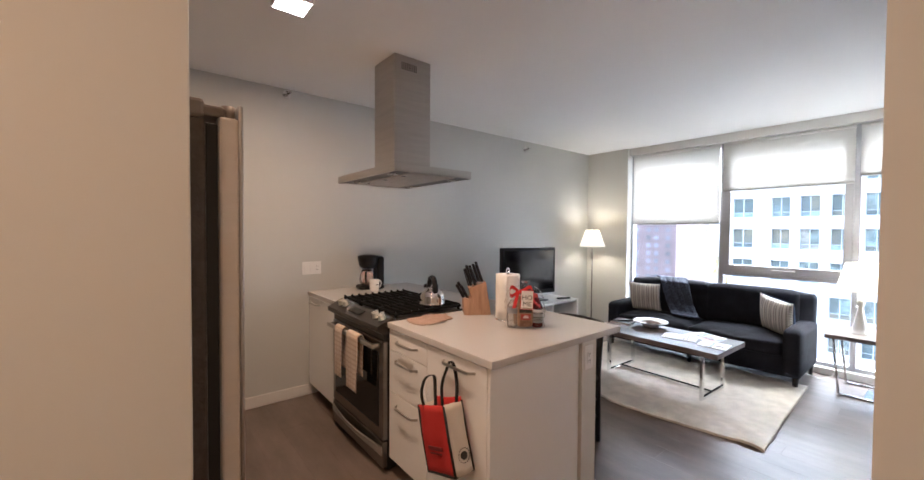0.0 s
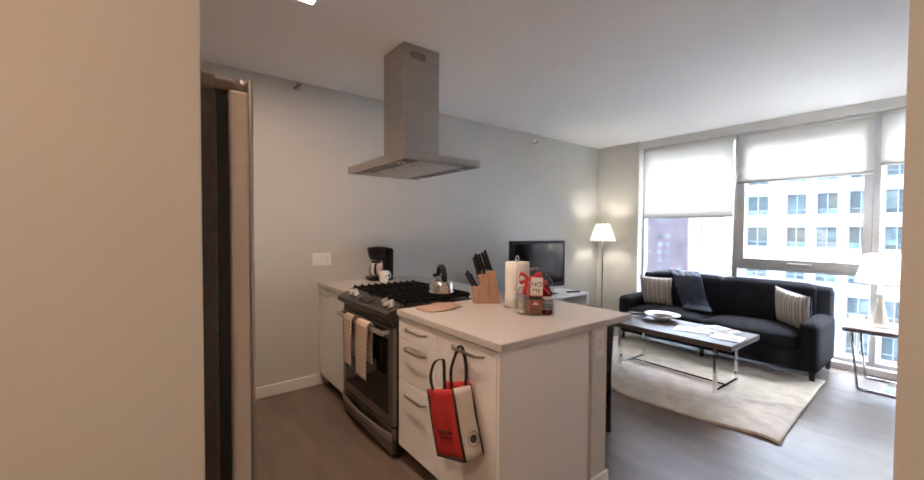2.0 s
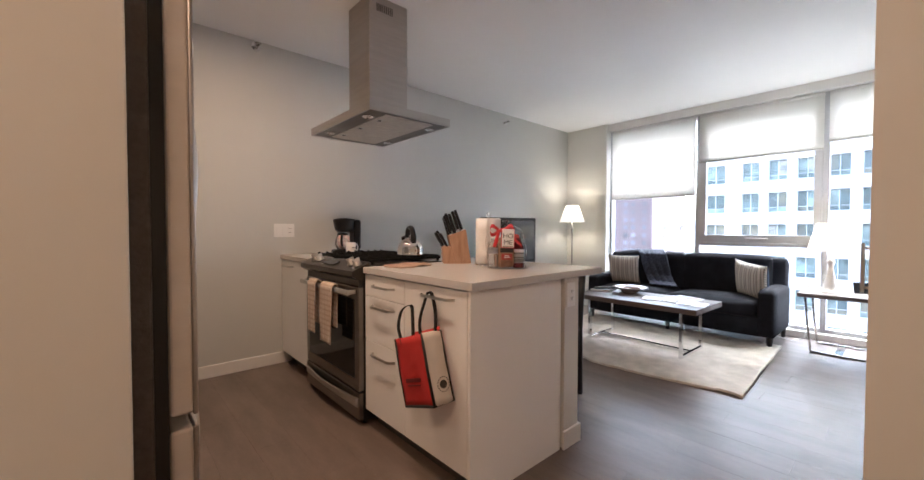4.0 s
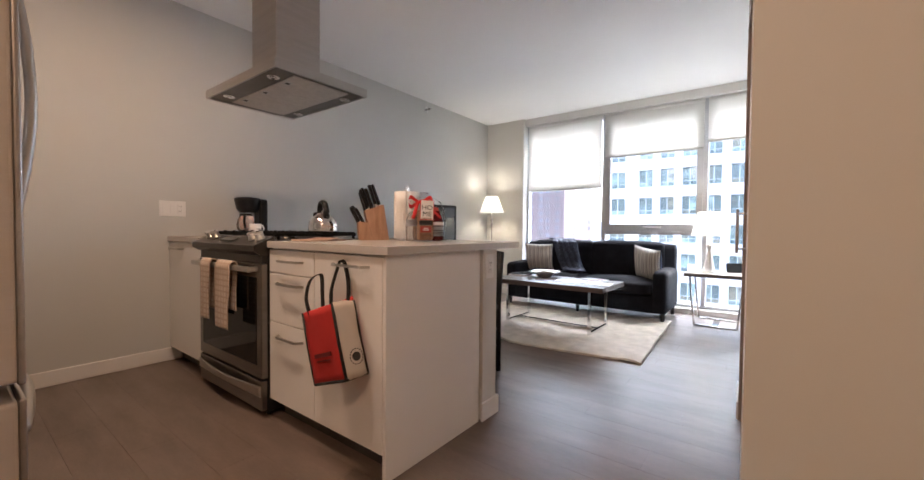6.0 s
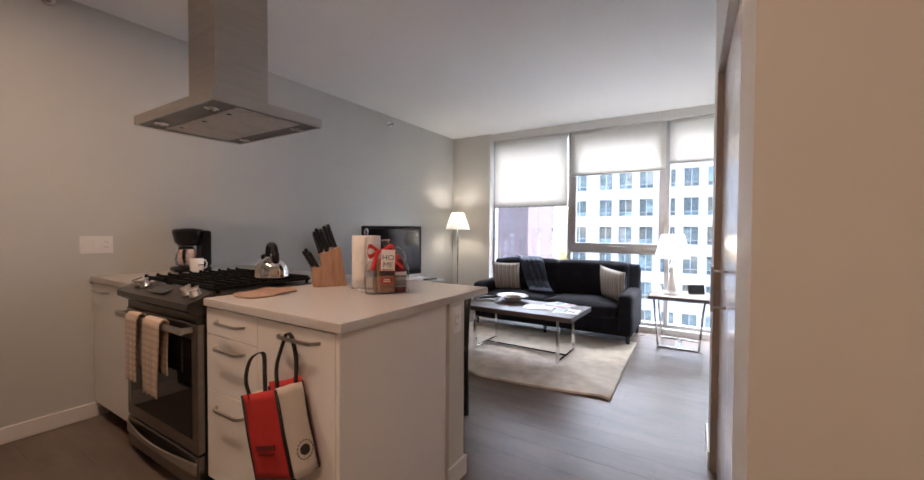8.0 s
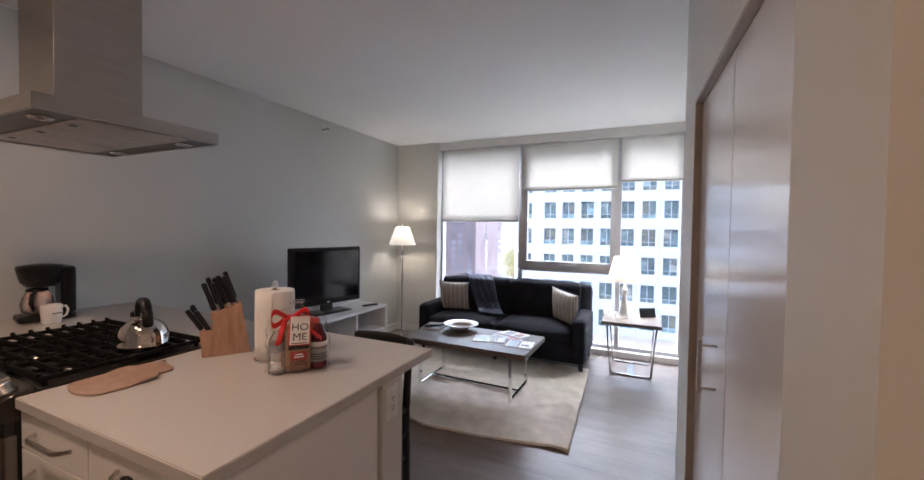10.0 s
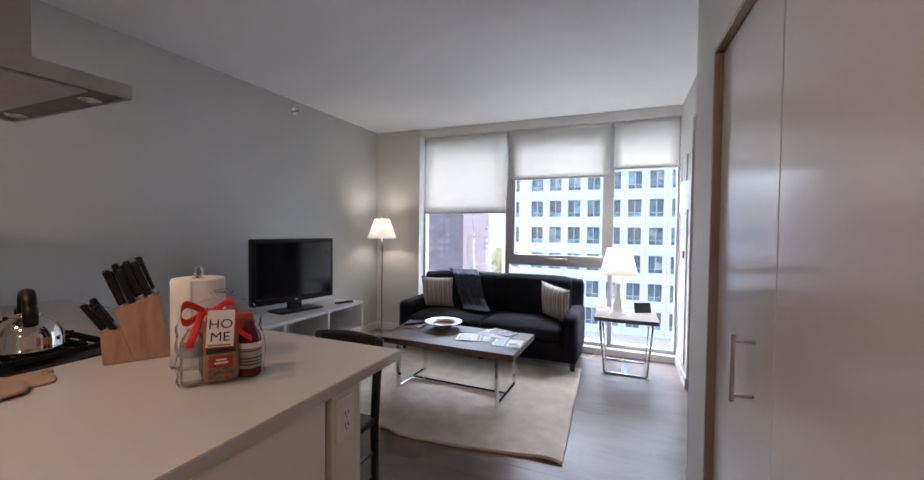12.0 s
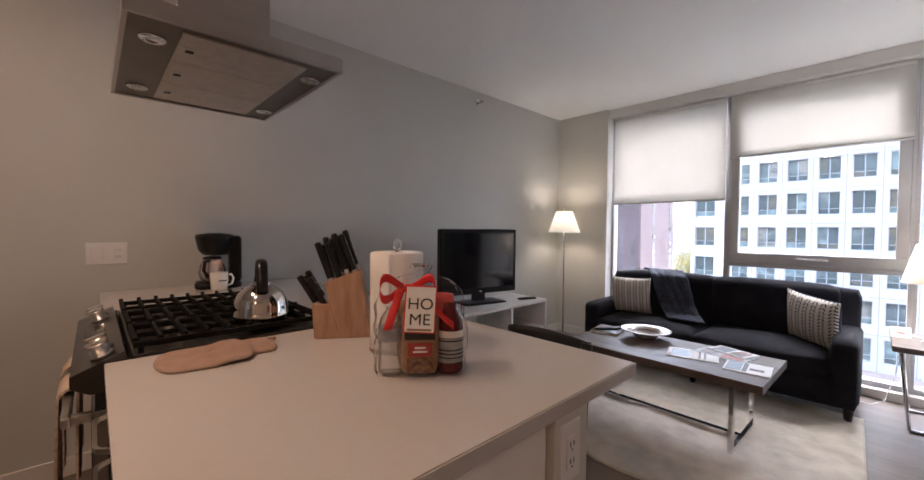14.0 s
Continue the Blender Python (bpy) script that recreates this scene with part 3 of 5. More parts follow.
# ---- kitchen ----
def ceiling_light(x, y):
    c = thing("ceiling_light", (x, y, H), label="small square lit ceiling light in a white frame", category="ceiling light", group="ceiling lights")
    bm = B()
    s = 0.085
    for a, b in (((-s, -s, -0.028), (s, -s + 0.008, 0)), ((-s, s - 0.008, -0.028), (s, s, 0)), ((-s, -s + 0.008, -0.028), (-s + 0.008, s - 0.008, 0)), ((s - 0.008, -s + 0.008, -0.028), (s, s - 0.008, 0))):
        box(bm, a, b)
    part("frame", bm, M_WHITEP, c)
    part("diffuser", box(B(), (-s + 0.008, -s + 0.008, -0.024), (s - 0.008, s - 0.008, -0.002)), M_LIGHTON, c)


ceiling_light(0.91, 2.47)
# unseen fixture added to house the near kitchen fill lamp
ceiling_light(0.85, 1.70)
ceiling_light(-0.45, 0.10)


def sprinkler(x, z):
    s = thing("sprinkler_head", (x, 3.855, z), label="chrome sidewall fire sprinkler head on the grey wall", category="sprinkler", group="sprinklers")
    part("escutcheon", tube(B(), [(0, 0, 0), (0, -0.012, 0)], 0.036, 20), M_CHROME, s)
    bm = B()
    tube(bm, [(0, -0.01, 0), (0, -0.045, 0)], 0.013, 12)
    for k in (-1, 1):
        tube(bm, [(0.012 * k, -0.045, 0), (0.018 * k, -0.06, 0), (0, -0.078, 0)], 0.004, 6)
    part("nozzle", bm, M_CHROME, s)
    part("deflector", box(B(), (-0.024, -0.085, 0.004), (0.024, -0.045, 0.009), 0.002), M_CHROME, s)


sprinkler(1.252, 2.605)
sprinkler(4.235, 2.54)

sw = thing("switch_plate", (1.455, 3.855, 1.124), label="white three-gang wall plate with switches and a socket", category="switch")
part("plate", box(B(), (-0.083, -0.006, -0.057), (0.083, 0, 0.057), 0.003), M_WHITEP, sw)
for k in (-1, 0):
    part("rocker", box(B(), (k * 0.046 - 0.017, -0.011, -0.034), (k * 0.046 + 0.017, -0.005, 0.034), 0.002), M_WHITEP, sw)
so = part("socket", box(B(), (0.029, -0.009, -0.034), (0.063, -0.005, 0.034), 0.002), M_WHITEP, sw)
for z in (-0.017, 0.017):
    for dx in (-0.006, 0.006):
        part("slot", box(B(), (0.046 + dx - 0.0012, -0.0094, z - 0.005), (0.046 + dx + 0.0012, -0.0088, z + 0.005)), M_INK, so)

# range hood
hood = thing("range_hood", (0, 0, 0), label="stainless steel island range hood hung from the ceiling", category="range hood")
hx0, hx1, hy0, hy1, hz = 1.463, 2.060, 2.386, 3.255, 1.82
cx0, cx1, cy0, cy1 = 1.612, 1.900, 2.655, 2.945
bm = B()
t = 0.012
for a, b in (((hx0, hy0, hz), (hx0 + t, hy1, hz + 0.05)), ((hx1 - t, hy0, hz), (hx1, hy1, hz + 0.05)), ((hx0 + t, hy0, hz), (hx1 - t, hy0 + t, hz + 0.05)), ((hx0 + t, hy1 - t, hz), (hx1 - t, hy1, hz + 0.05))):
    box(bm, a, b)
lo = [(hx0, hy0), (hx1, hy0), (hx1, hy1), (hx0, hy1)]
hi = [(cx0, cy0), (cx1, cy0), (cx1, cy1), (cx0, cy1)]
va = [bm.verts.new((x, y, hz + 0.05)) for x, y in lo]
vb = [bm.verts.new((x, y, hz + 0.085)) for x, y in hi]
for k in range(4):
    bm.faces.new((va[k], va[(k + 1) % 4], vb[(k + 1) % 4], vb[k]))
part("canopy", bm, M_STEEL, hood)
ch = part("chimney", box(B(), (cx0, cy0, hz + 0.08), (cx1, cy1, H), 0.002), M_STEEL, hood)
for k in range(9):
    part("vent_slot", box(B(), (1.665 + k * 0.014, cy0 - 0.0012, 2.555), (1.671 + k * 0.014, cy0 + 0.001, 2.605)), M_INK, ch)
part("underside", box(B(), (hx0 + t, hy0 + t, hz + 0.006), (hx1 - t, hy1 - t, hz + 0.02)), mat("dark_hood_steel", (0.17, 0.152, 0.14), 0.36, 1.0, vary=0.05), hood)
fw = (hy1 - hy0 - 0.10) / 3
for k in range(3):
    y0 = hy0 + 0.05 + k * fw
    f = part("filter_panel", box(B(), (hx0 + 0.135, y0 + 0.002, hz + 0.0005), (hx1 - 0.105, y0 + fw - 0.002, hz + 0.0065), 0.001), M_FILTER, hood, "pale metal mesh grease filter")
    part("latch", box(B(), (hx0 + 0.15, y0 + fw / 2 - 0.03, hz - 0.0015), (hx0 + 0.19, y0 + fw / 2 + 0.03, hz + 0.001), 0.001), M_STEELH, f)
    part("latch_hole", box(B(), (hx0 + 0.158, y0 + fw / 2 - 0.012, hz - 0.0022), (hx0 + 0.18, y0 + fw / 2 + 0.014, hz - 0.001)), M_INK, f)
for x in (hx0 + 0.075, hx1 - 0.052):
    for y in (hy0 + 0.16, hy1 - 0.16):
        part("spot_lamp", lathe(B(), [(0.034, 0.008), (0.034, 0.0), (0.026, -0.004), (0.022, 0.001), (0.0, 0.001)], (x, y, hz), 20), M_CHROME, hood, "chrome-ringed halogen spot")

# peninsula: cabinets
CF = 1.432


def bar_handle(parent, y0, y1, z):
    bm = B()
    rows = [(CF, y0 + 0.004), (CF - 0.026, y0 + 0.024), (CF - 0.031, y0 + 0.04), (CF - 0.031, y1 - 0.04), (CF - 0.026, y1 - 0.024), (CF, y1 - 0.004)]
    skin(bm, [[(x + 0.0042, y, z - 0.0055), (x - 0.0042, y, z - 0.0055), (x - 0.0042, y, z + 0.0055), (x + 0.0042, y, z + 0.0055)] for x, y in rows])
    for f in bm.faces:
        f.smooth = False
    part("handle", bm, M_STEELH, parent, "brushed steel bow handle")


def cabinet(label, y0, y1, fronts):
    c = thing("base_cabinet", label=label, category="cabinet", group="kitchen base cabinets")
    part("body", box(B(), (CF + 0.02, y0 + 0.002, 0.10), (2.03, y1 - 0.002, 0.884)), M_CAB, c)
    part("toe_kick", box(B(), (CF + 0.08, y0 + 0.002, 0.0), (CF + 0.10, y1 - 0.002, 0.10)), M_TOE, c, "dark recessed toe kick")
    for name, a, z0, z1, h in fronts:
        d = part(name, box(B(), (CF, a[0], z0), (CF + 0.018, a[1], z1), 0.0015), M_CAB, c)
        bar_handle(d, *h)
    return c


cabinet("white slab-door base cabinet beside the range", 3.202, 3.853, [("door", (3.206, 3.85), 0.105, 0.878, (3.56, 3.80, 0.835))])
cabinet("white three-drawer base cabinet beside the range", 1.985, 2.388, [
    ("drawer_front", (1.988, 2.386), 0.762, 0.878, (2.07, 2.29, 0.825)), ("drawer_front", (1.988, 2.386), 0.512, 0.758, (2.07, 2.30, 0.712)),
    ("drawer_front", (1.988, 2.386), 0.105, 0.508, (2.07, 2.30, 0.447))])
endcab = cabinet("white single-door base cabinet at the peninsula end", 1.528, 1.985, [("door", (1.530, 1.984), 0.105, 0.878, (1.60, 1.84, 0.835))])
part("end_panel", box(B(), (CF, 1.508, 0), (2.065, 1.526, 0.884), 0.001), M_CAB, endcab)
pw = thing("wall_pony", label="low white wall behind the peninsula cabinets", category="wall", kind="structure")
part("wall_core", box(B(), (2.085, 1.50, 0), (2.215, 3.853, 0.884), 0.003), M_WALL, pw)
part("filler_strip", box(B(), (2.065, 1.56, 0), (2.085, 1.62, 0.884)), M_TRIM, pw)
bm = B()
box(bm, (2.07, 1.487, 0), (2.228, 1.50, 0.095), 0.003)
box(bm, (2.215, 1.50, 0), (2.228, 3.842, 0.095), 0.003)
part("baseboard", bm, M_TRIM, pw)
ou = thing("wall_outlet", (2.137, 1.50, 0.797), label="white double socket on the end of the low wall", category="socket")
part("plate", box(B(), (-0.038, -0.006, -0.063), (0.038, 0, 0.063), 0.003), M_WHITEP, ou)
f = part("socket", box(B(), (-0.018, -0.009, -0.034), (0.018, -0.005, 0.034), 0.002), M_WHITEP, ou)
for z in (-0.018, 0.018):
    for a, b in (((-0.008, z - 0.006), (-0.005, z + 0.006)), ((0.005, z - 0.005), (0.008, z + 0.005)), ((-0.002, z - 0.014), (0.002, z - 0.010))):
        part("slot", box(B(), (a[0], -0.0095, a[1]), (b[0], -0.0088, b[1])), M_INK, f)

# countertop round the range
bm = B()
outline = [(1.420, 1.488), (2.44, 1.488), (2.44, 3.852), (1.420, 3.852), (1.420, 3.198), (2.018, 3.198), (2.018, 2.388), (1.420, 2.388)]
lo = [bm.verts.new((x, y, 0.885)) for x, y in outline]
hi = [bm.verts.new((x, y, 0.92)) for x, y in outline]
for k in range(8):
    bm.faces.new((lo[k], lo[(k + 1) % 8], hi[(k + 1) % 8], hi[k]))
bm.faces.new(lo[::-1])
bm.faces.new(hi)
bmesh.ops.recalc_face_normals(bm, faces=bm.faces[:])
bmesh.ops.bevel(bm, geom=[e for e in bm.edges if abs(e.verts[0].co.z - e.verts[1].co.z) < 0.001], offset=0.0025, segments=2, affect="EDGES")
single("countertop", bm, M_QUARTZ, "white polished quartz peninsula countertop", "countertop")

# range
rg = thing("gas_range", label="black and stainless slide-in gas range with towels on its door", category="range")
RY0, RY1, RX = 2.394, 3.192, 1.396
part("body", box(B(), (RX + 0.03, RY0 + 0.003, 0.03), (2.01, RY1 - 0.003, 0.88)), M_BLACK, rg)
part("cooktop", box(B(), (RX + 0.08, RY0, 0.881), (2.014, RY1, 0.926), 0.004), M_BLKSTEEL, rg, "black enamel cooktop")
bm = B()
prof = [(1.357, 0.868), (1.357, 0.897), (1.46, 0.942), (1.47, 0.90), (1.44, 0.845), (1.392, 0.845)]
va = [bm.verts.new((x, RY0 + 0.001, z)) for x, z in prof]
vb = [bm.verts.new((x, RY1 - 0.001, z)) for x, z in prof]
for k in range(6):
    bm.faces.new((va[k], va[(k + 1) % 6], vb[(k + 1) % 6], vb[k]))
bm.faces.new(va[::-1])
bm.faces.new(vb)
cp = part("control_panel", bm, M_BLKSTEEL, rg, "dark stainless slanted control panel")
tilt = math.degrees(math.atan2(0.042, 0.115))
for y in (RY0 + 0.055, RY0 + 0.13, RY1 - 0.20, RY1 - 0.125):
    bm = B()
    lathe(bm, [(0.026, 0), (0.026, 0.006), (0.021, 0.008), (0.021, 0.03), (0.018, 0.034), (0, 0.034)], seg=20)
    box(bm, (-0.024, -0.006, 0.03), (0.024, 0.006, 0.042), 0.003)
    part("knob", bm, M_STEELH, cp, "chrome control knob", pose(1.418, y, 0.926, 0, -tilt, 0))
part("display", box(B(), (-0.025, -0.09, 0), (0.025, 0.09, 0.002)), M_OVENGL, cp, "", pose(1.405, (RY0 + RY1) / 2, 0.9225, 0, -tilt, 0))
od = part("oven_door", box(B(), (RX, RY0 + 0.004, 0.205), (RX + 0.035, RY1 - 0.004, 0.80), 0.006), M_STEELD, rg, "stainless oven door")
part("vent_gap", box(B(), (RX + 0.006, RY0 + 0.01, 0.802), (RX + 0.03, RY1 - 0.01, 0.845)), M_BLACK, rg)
part("oven_window", box(B(), (RX - 0.002, RY0 + 0.055, 0.27), (RX + 0.004, RY1 - 0.055, 0.73), 0.002), M_OVENGL, od, "black oven window")
bm = B()
box(bm, (RX - 0.058, RY0 + 0.03, 0.760), (RX - 0.038, RY1 - 0.03, 0.790), 0.006)
for y in (RY0 + 0.05, RY1 - 0.05):
    box(bm, (RX - 0.04, y - 0.012, 0.763), (RX + 0.002, y + 0.012, 0.787), 0.003)
part("door_handle", bm, M_STEELH, od, "stainless bar handle")
dr = part("warming_drawer", box(B(), (RX, RY0 + 0.004, 0.04), (RX + 0.03, RY1 - 0.004, 0.195), 0.005), M_STEELD, rg, "stainless lower drawer")
part("drawer_handle", sheet(B(), lambda u, v: (RX - 0.004 - 0.035 * math.sin(math.pi * u) * (0.3 + 0.7 * v), RY0 + 0.01 + (RY1 - RY0 - 0.02) * u, 0.115 + 0.055 * v), 20, 4, 0.006), M_STEELH, dr)
for k in range(2):
    for y in (RY0 + 0.05, RY1 - 0.05):
        part("foot", lathe(B(), [(0.014, 0), (0.014, 0.04)], (RX + 0.06 + k * 0.5, y, 0)), M_BLACK, rg)
for j, (gy0, gy1) in enumerate(((RY0 + 0.012, RY0 + 0.264), (RY0 + 0.270, RY0 + 0.524), (RY0 + 0.530, RY1 - 0.012))):
    bm = B()
    gx0, gx1, gz = 1.478, 1.995, 0.958
    for y in (gy0, gy1 - 0.014):
        box(bm, (gx0, y, gz - 0.016), (gx1, y + 0.014, gz), 0.002)
    for k in range(10):
        x = gx0 + (gx1 - gx0 - 0.011) * k / 9
        box(bm, (x, gy0 + 0.014, gz - 0.014), (x + 0.011, gy1 - 0.014, gz + 0.008), 0.002)
        box(bm, (x - 0.001, gy1 - 0.013, gz - 0.001), (x + 0.012, gy1 - 0.001, gz + 0.013), 0.002)
    my = (gy0 + gy1) / 2
    box(bm, (gx0 + 0.014, my - 0.005, gz - 0.016), (gx1 - 0.014, my + 0.005, gz - 0.003), 0.002)
    for x in (gx0 + 0.01, gx1 - 0.024):
        for y in (gy0 + 0.002, gy1 - 0.014):
            box(bm, (x, y, 0.926), (x + 0.012, y + 0.011, gz - 0.014))
    part("grate", bm, M_IRON, rg, "black cast iron grate")
    for x in (1.61, 1.87):
        part("burner", lathe(B(), [(0.055, 0.926), (0.055, 0.930), (0.042, 0.934), (0.042, 0.94), (0.03, 0.943), (0.0, 0.943)], (x, my, 0)), M_BLKSTEEL if j != 1 else M_STEELH, rg)


def dish_towel(y0, y1, front, back, seed):
    """A towel hung over the oven handle."""
    hx, hzz, r = RX - 0.048, 0.790, 0.018
    total = front + back + math.pi * r

    def fn(u, v):
        s = v * total
        y = y0 + (y1 - y0) * u
        w = 0.006 * math.sin(u * 9 + seed) * min(1, max(0, abs(s - front) * 5))
        if s < front:
            x, z = hx - r, hzz - (front - s)
        elif s < front + math.pi * r:
            a = (s - front) / r
            x, z = hx - r * math.cos(a), hzz + r * math.sin(a)
        else:
            x, z = hx + r, hzz - (s - front - math.pi * r)
        pinch = 0.012 * math.sin(v * 7 + seed)
        return (x - abs(w) - (0.004 if s < front else -0.003), y + pinch * (0.5 - u), z)
    tw = thing("dish_towel", label="tan ribbed kitchen towel hung over the oven handle", category="towel", group="dish towels")
    part("cloth", sheet(B(), fn, 16, 46, 0.006), M_TOWEL, tw)


dish_towel(2.855, 2.975, 0.32, 0.27, 0.3)
dish_towel(2.605, 2.765, 0.345, 0.25, 1.7)

# refrigerator
fr = thing("refrigerator", label="stainless refrigerator with dark textured sides, closed", category="refrigerator")
FY0, FY1 = 1.485, 2.39
part("cabinet", box(B(), (-0.30, FY0, 0.02), (0.425, FY1, 1.745), 0.006), M_FRSIDE, fr, "dark textured metal cabinet")
part("gasket", box(B(), (0.425, FY0 + 0.012, 0.05), (0.452, FY1 - 0.012, 1.735)), M_BLACK, fr, "black door seal")
M_FRDOOR = mat("fridge_door_edge", (0.60, 0.54, 0.48), 0.36, 0.35, vary=0.04, scale=3, fine=60, stretch=(1, 1, 8))
for nm, lab, z0, z1 in (("door", "stainless upper door", 0.69, 1.755), ("freezer_drawer", "stainless freezer drawer", 0.06, 0.655)):
    leaf = part(nm, box(B(), (0.452, FY0, z0), (0.500, FY1, z1), 0.008, 3), M_FRDOOR, fr, lab)
    part("front_skin", box(B(), (0.497, FY0 - 0.002, z0 - 0.004), (0.509, FY1 + 0.002, z1 + (0.035 if nm == "door" else 0.004)), 0.005, 3), M_STEEL, leaf, "brushed steel front skin")
    if nm == "door":
        d1 = leaf
    else:
        d2 = leaf
part("handle", tube(B(), [(0.506, FY0 + 0.44, 0.98), (0.53, FY0 + 0.44, 1.0)] + [(0.53 + 0.035 * math.sin(math.pi * k / 10), FY0 + 0.44, 1.0 + 0.065 * k) for k in range(1, 10)] + [(0.53, FY0 + 0.44, 1.65), (0.505, FY0 + 0.44, 1.67)], 0.012, 10), M_STEELH, d1, "bowed stainless handle")
part("handle", tube(B(), [(0.505, FY0 + 0.10, 0.57)] + [(0.512 + 0.033 * math.sin(math.pi * k / 10), FY0 + 0.10 + 0.07 * k, 0.57) for k in range(0, 11)] + [(0.505, FY0 + 0.80, 0.57)], 0.012, 10), M_STEELH, d2, "bowed stainless handle")
bm = B()
box(bm, (0.28, FY0 + 0.004, 1.745), (0.425, FY0 + 0.12, 1.795), 0.010)
box(bm, (0.415, FY0 + 0.006, 1.752), (0.470, FY0 + 0.09, 1.782), 0.008)
tube(bm, [(0.478, FY0 + 0.028, 1.752), (0.478, FY0 + 0.028, 1.788)], 0.016, 14)
part("hinge_cover", bm, mat("hinge_plastic", (0.20, 0.165, 0.14), 0.4, vary=0.05), fr, "grey-brown moulded hinge cover")
for y in (FY0 + 0.08, FY1 - 0.08):
    part("foot", lathe(B(), [(0.02, 0), (0.02, 0.025)], (0.35, y, 0)), M_BLACK, fr)

# ---- living room ----
# rug
def rug_at(u, v):
    x = 3.40 + 1.75 * u
    y = 1.045 + 0.055 * u * (1 - v) + 2.05 * v
    x += (1 - u) * (0.035 * math.sin(v * 9 + 1) - 0.07 * v + 0.07)
    x += (1 - u) ** 4 * 0.02 * noise.noise((v * 9, 0, 3))
    y += 0.006 * noise.noise((u * 6, 0, 8)) * (1 - v)
    z = 0.012 + 0.006 * noise.noise((x * 3, y * 3, 0)) + 0.004 * noise.noise((x * 14, y * 14, 5)) + 0.010 * max(0, math.sin(x * 5 + 3 * noise.noise((y * 2, 1, 1)))) ** 6 + 0.008 * max(0, math.sin(y * 6.3 + 2.5 * noise.noise((x * 2.4, 4, 1)))) ** 8 + 0.004 * noise.noise((x * 30, y * 30, 2))
    return (x, y, max(z, 0.009))


single("rug", sheet(B(), rug_at, 110, 120, 0.016), M_RUG, "cream shaggy rug with wavy edges under the coffee table", "rug")

# sofa
SX0, SX1, SY0, SY1 = 4.94, 5.745, 1.122, 3.065
sofa = thing("sofa", label="dark navy upholstered two-seat sofa with track arms", category="sofa")
part("base", soft_box(B(), (SX0 + 0.03, SY0 + 0.01, 0.105), (SX1, SY1 - 0.01, 0.30), 0.02, 0, 8), M_SOFA, sofa)
mid = (SY0 + SY1) / 2
for k, (a, b) in enumerate(((SY0 + 0.15, mid - 0.003), (mid + 0.003, SY1 - 0.15))):
    part("seat_cushion", soft_box(B(), (SX0, a, 0.285), (SX1 - 0.16, b, 0.435), 0.045, 0.028, 12, 0.006, k * 3), M_SOFA, sofa)
    part("back_cushion", soft_box(B(), (SX1 - 0.25, a - 0.02, 0.40), (SX1 - 0.05, b + 0.02, 0.855), 0.06, 0.015, 12, 0.006, k * 5 + 1), M_SOFA, sofa)
part("backrest", soft_box(B(), (SX1 - 0.19, SY0 + 0.015, 0.20), (SX1, SY1 - 0.015, 0.848), 0.06, 0, 8, 0.003), M_SOFA, sofa)
for a, b in ((SY0, SY0 + 0.15), (SY1 - 0.15, SY1)):
    part("arm", soft_box(B(), (SX0 + 0.02, a, 0.11), (SX1 - 0.02, b, 0.56), 0.045, 0.01, 10, 0.003), M_SOFA, sofa)
for x in (SX0 + 0.08, SX1 - 0.08):
    for y in (SY0 + 0.05, mid, SY1 - 0.05):
        part("leg", lathe(B(), [(0.018, 0), (0.029, 0.125)], (x, y, 0), 4), M_DKWOOD, sofa, "tapered black wooden leg")


def throw_pillow(at, rx, ry, rz, size, label):
    p = thing("throw_pillow", label=label, category="pillow", group="sofa pillows")
    p.matrix_world = pose(*at, rx, ry, rz)

    def face(sign):
        bm = B()

        def fn(u, v):
            a, b = 2 * u - 1, 2 * v - 1
            t = 0.075 * ((1 - abs(a) ** 2.6) * (1 - abs(b) ** 2.6)) ** 0.55
            k = 1 - 0.07 * (1 - abs(b) ** 2) * abs(a) ** 3
            q = 1 - 0.07 * (1 - abs(a) ** 2) * abs(b) ** 3
            t += 0.004 * noise.noise((a * 2, b * 2, sign))
            return (a * size / 2 * k, sign * (t + 0.003), b * size / 2 * q)
        return sheet(bm, fn, 22, 22, 0.004)
    part("front", face(-1), M_PILLOW, p, "cream cover with dark stitched zigzag rows")
    part("back", face(1), M_NAVY, p, "navy back cover")
    return p


throw_pillow((5.36, 2.765, 0.625), 14, 0, -80, 0.38, "cream zigzag-stitched square pillow leaning on the sofa arm")
throw_pillow((5.33, 1.385, 0.615), 12, 8, -124, 0.385, "cream zigzag-stitched pillow with navy back on the sofa")


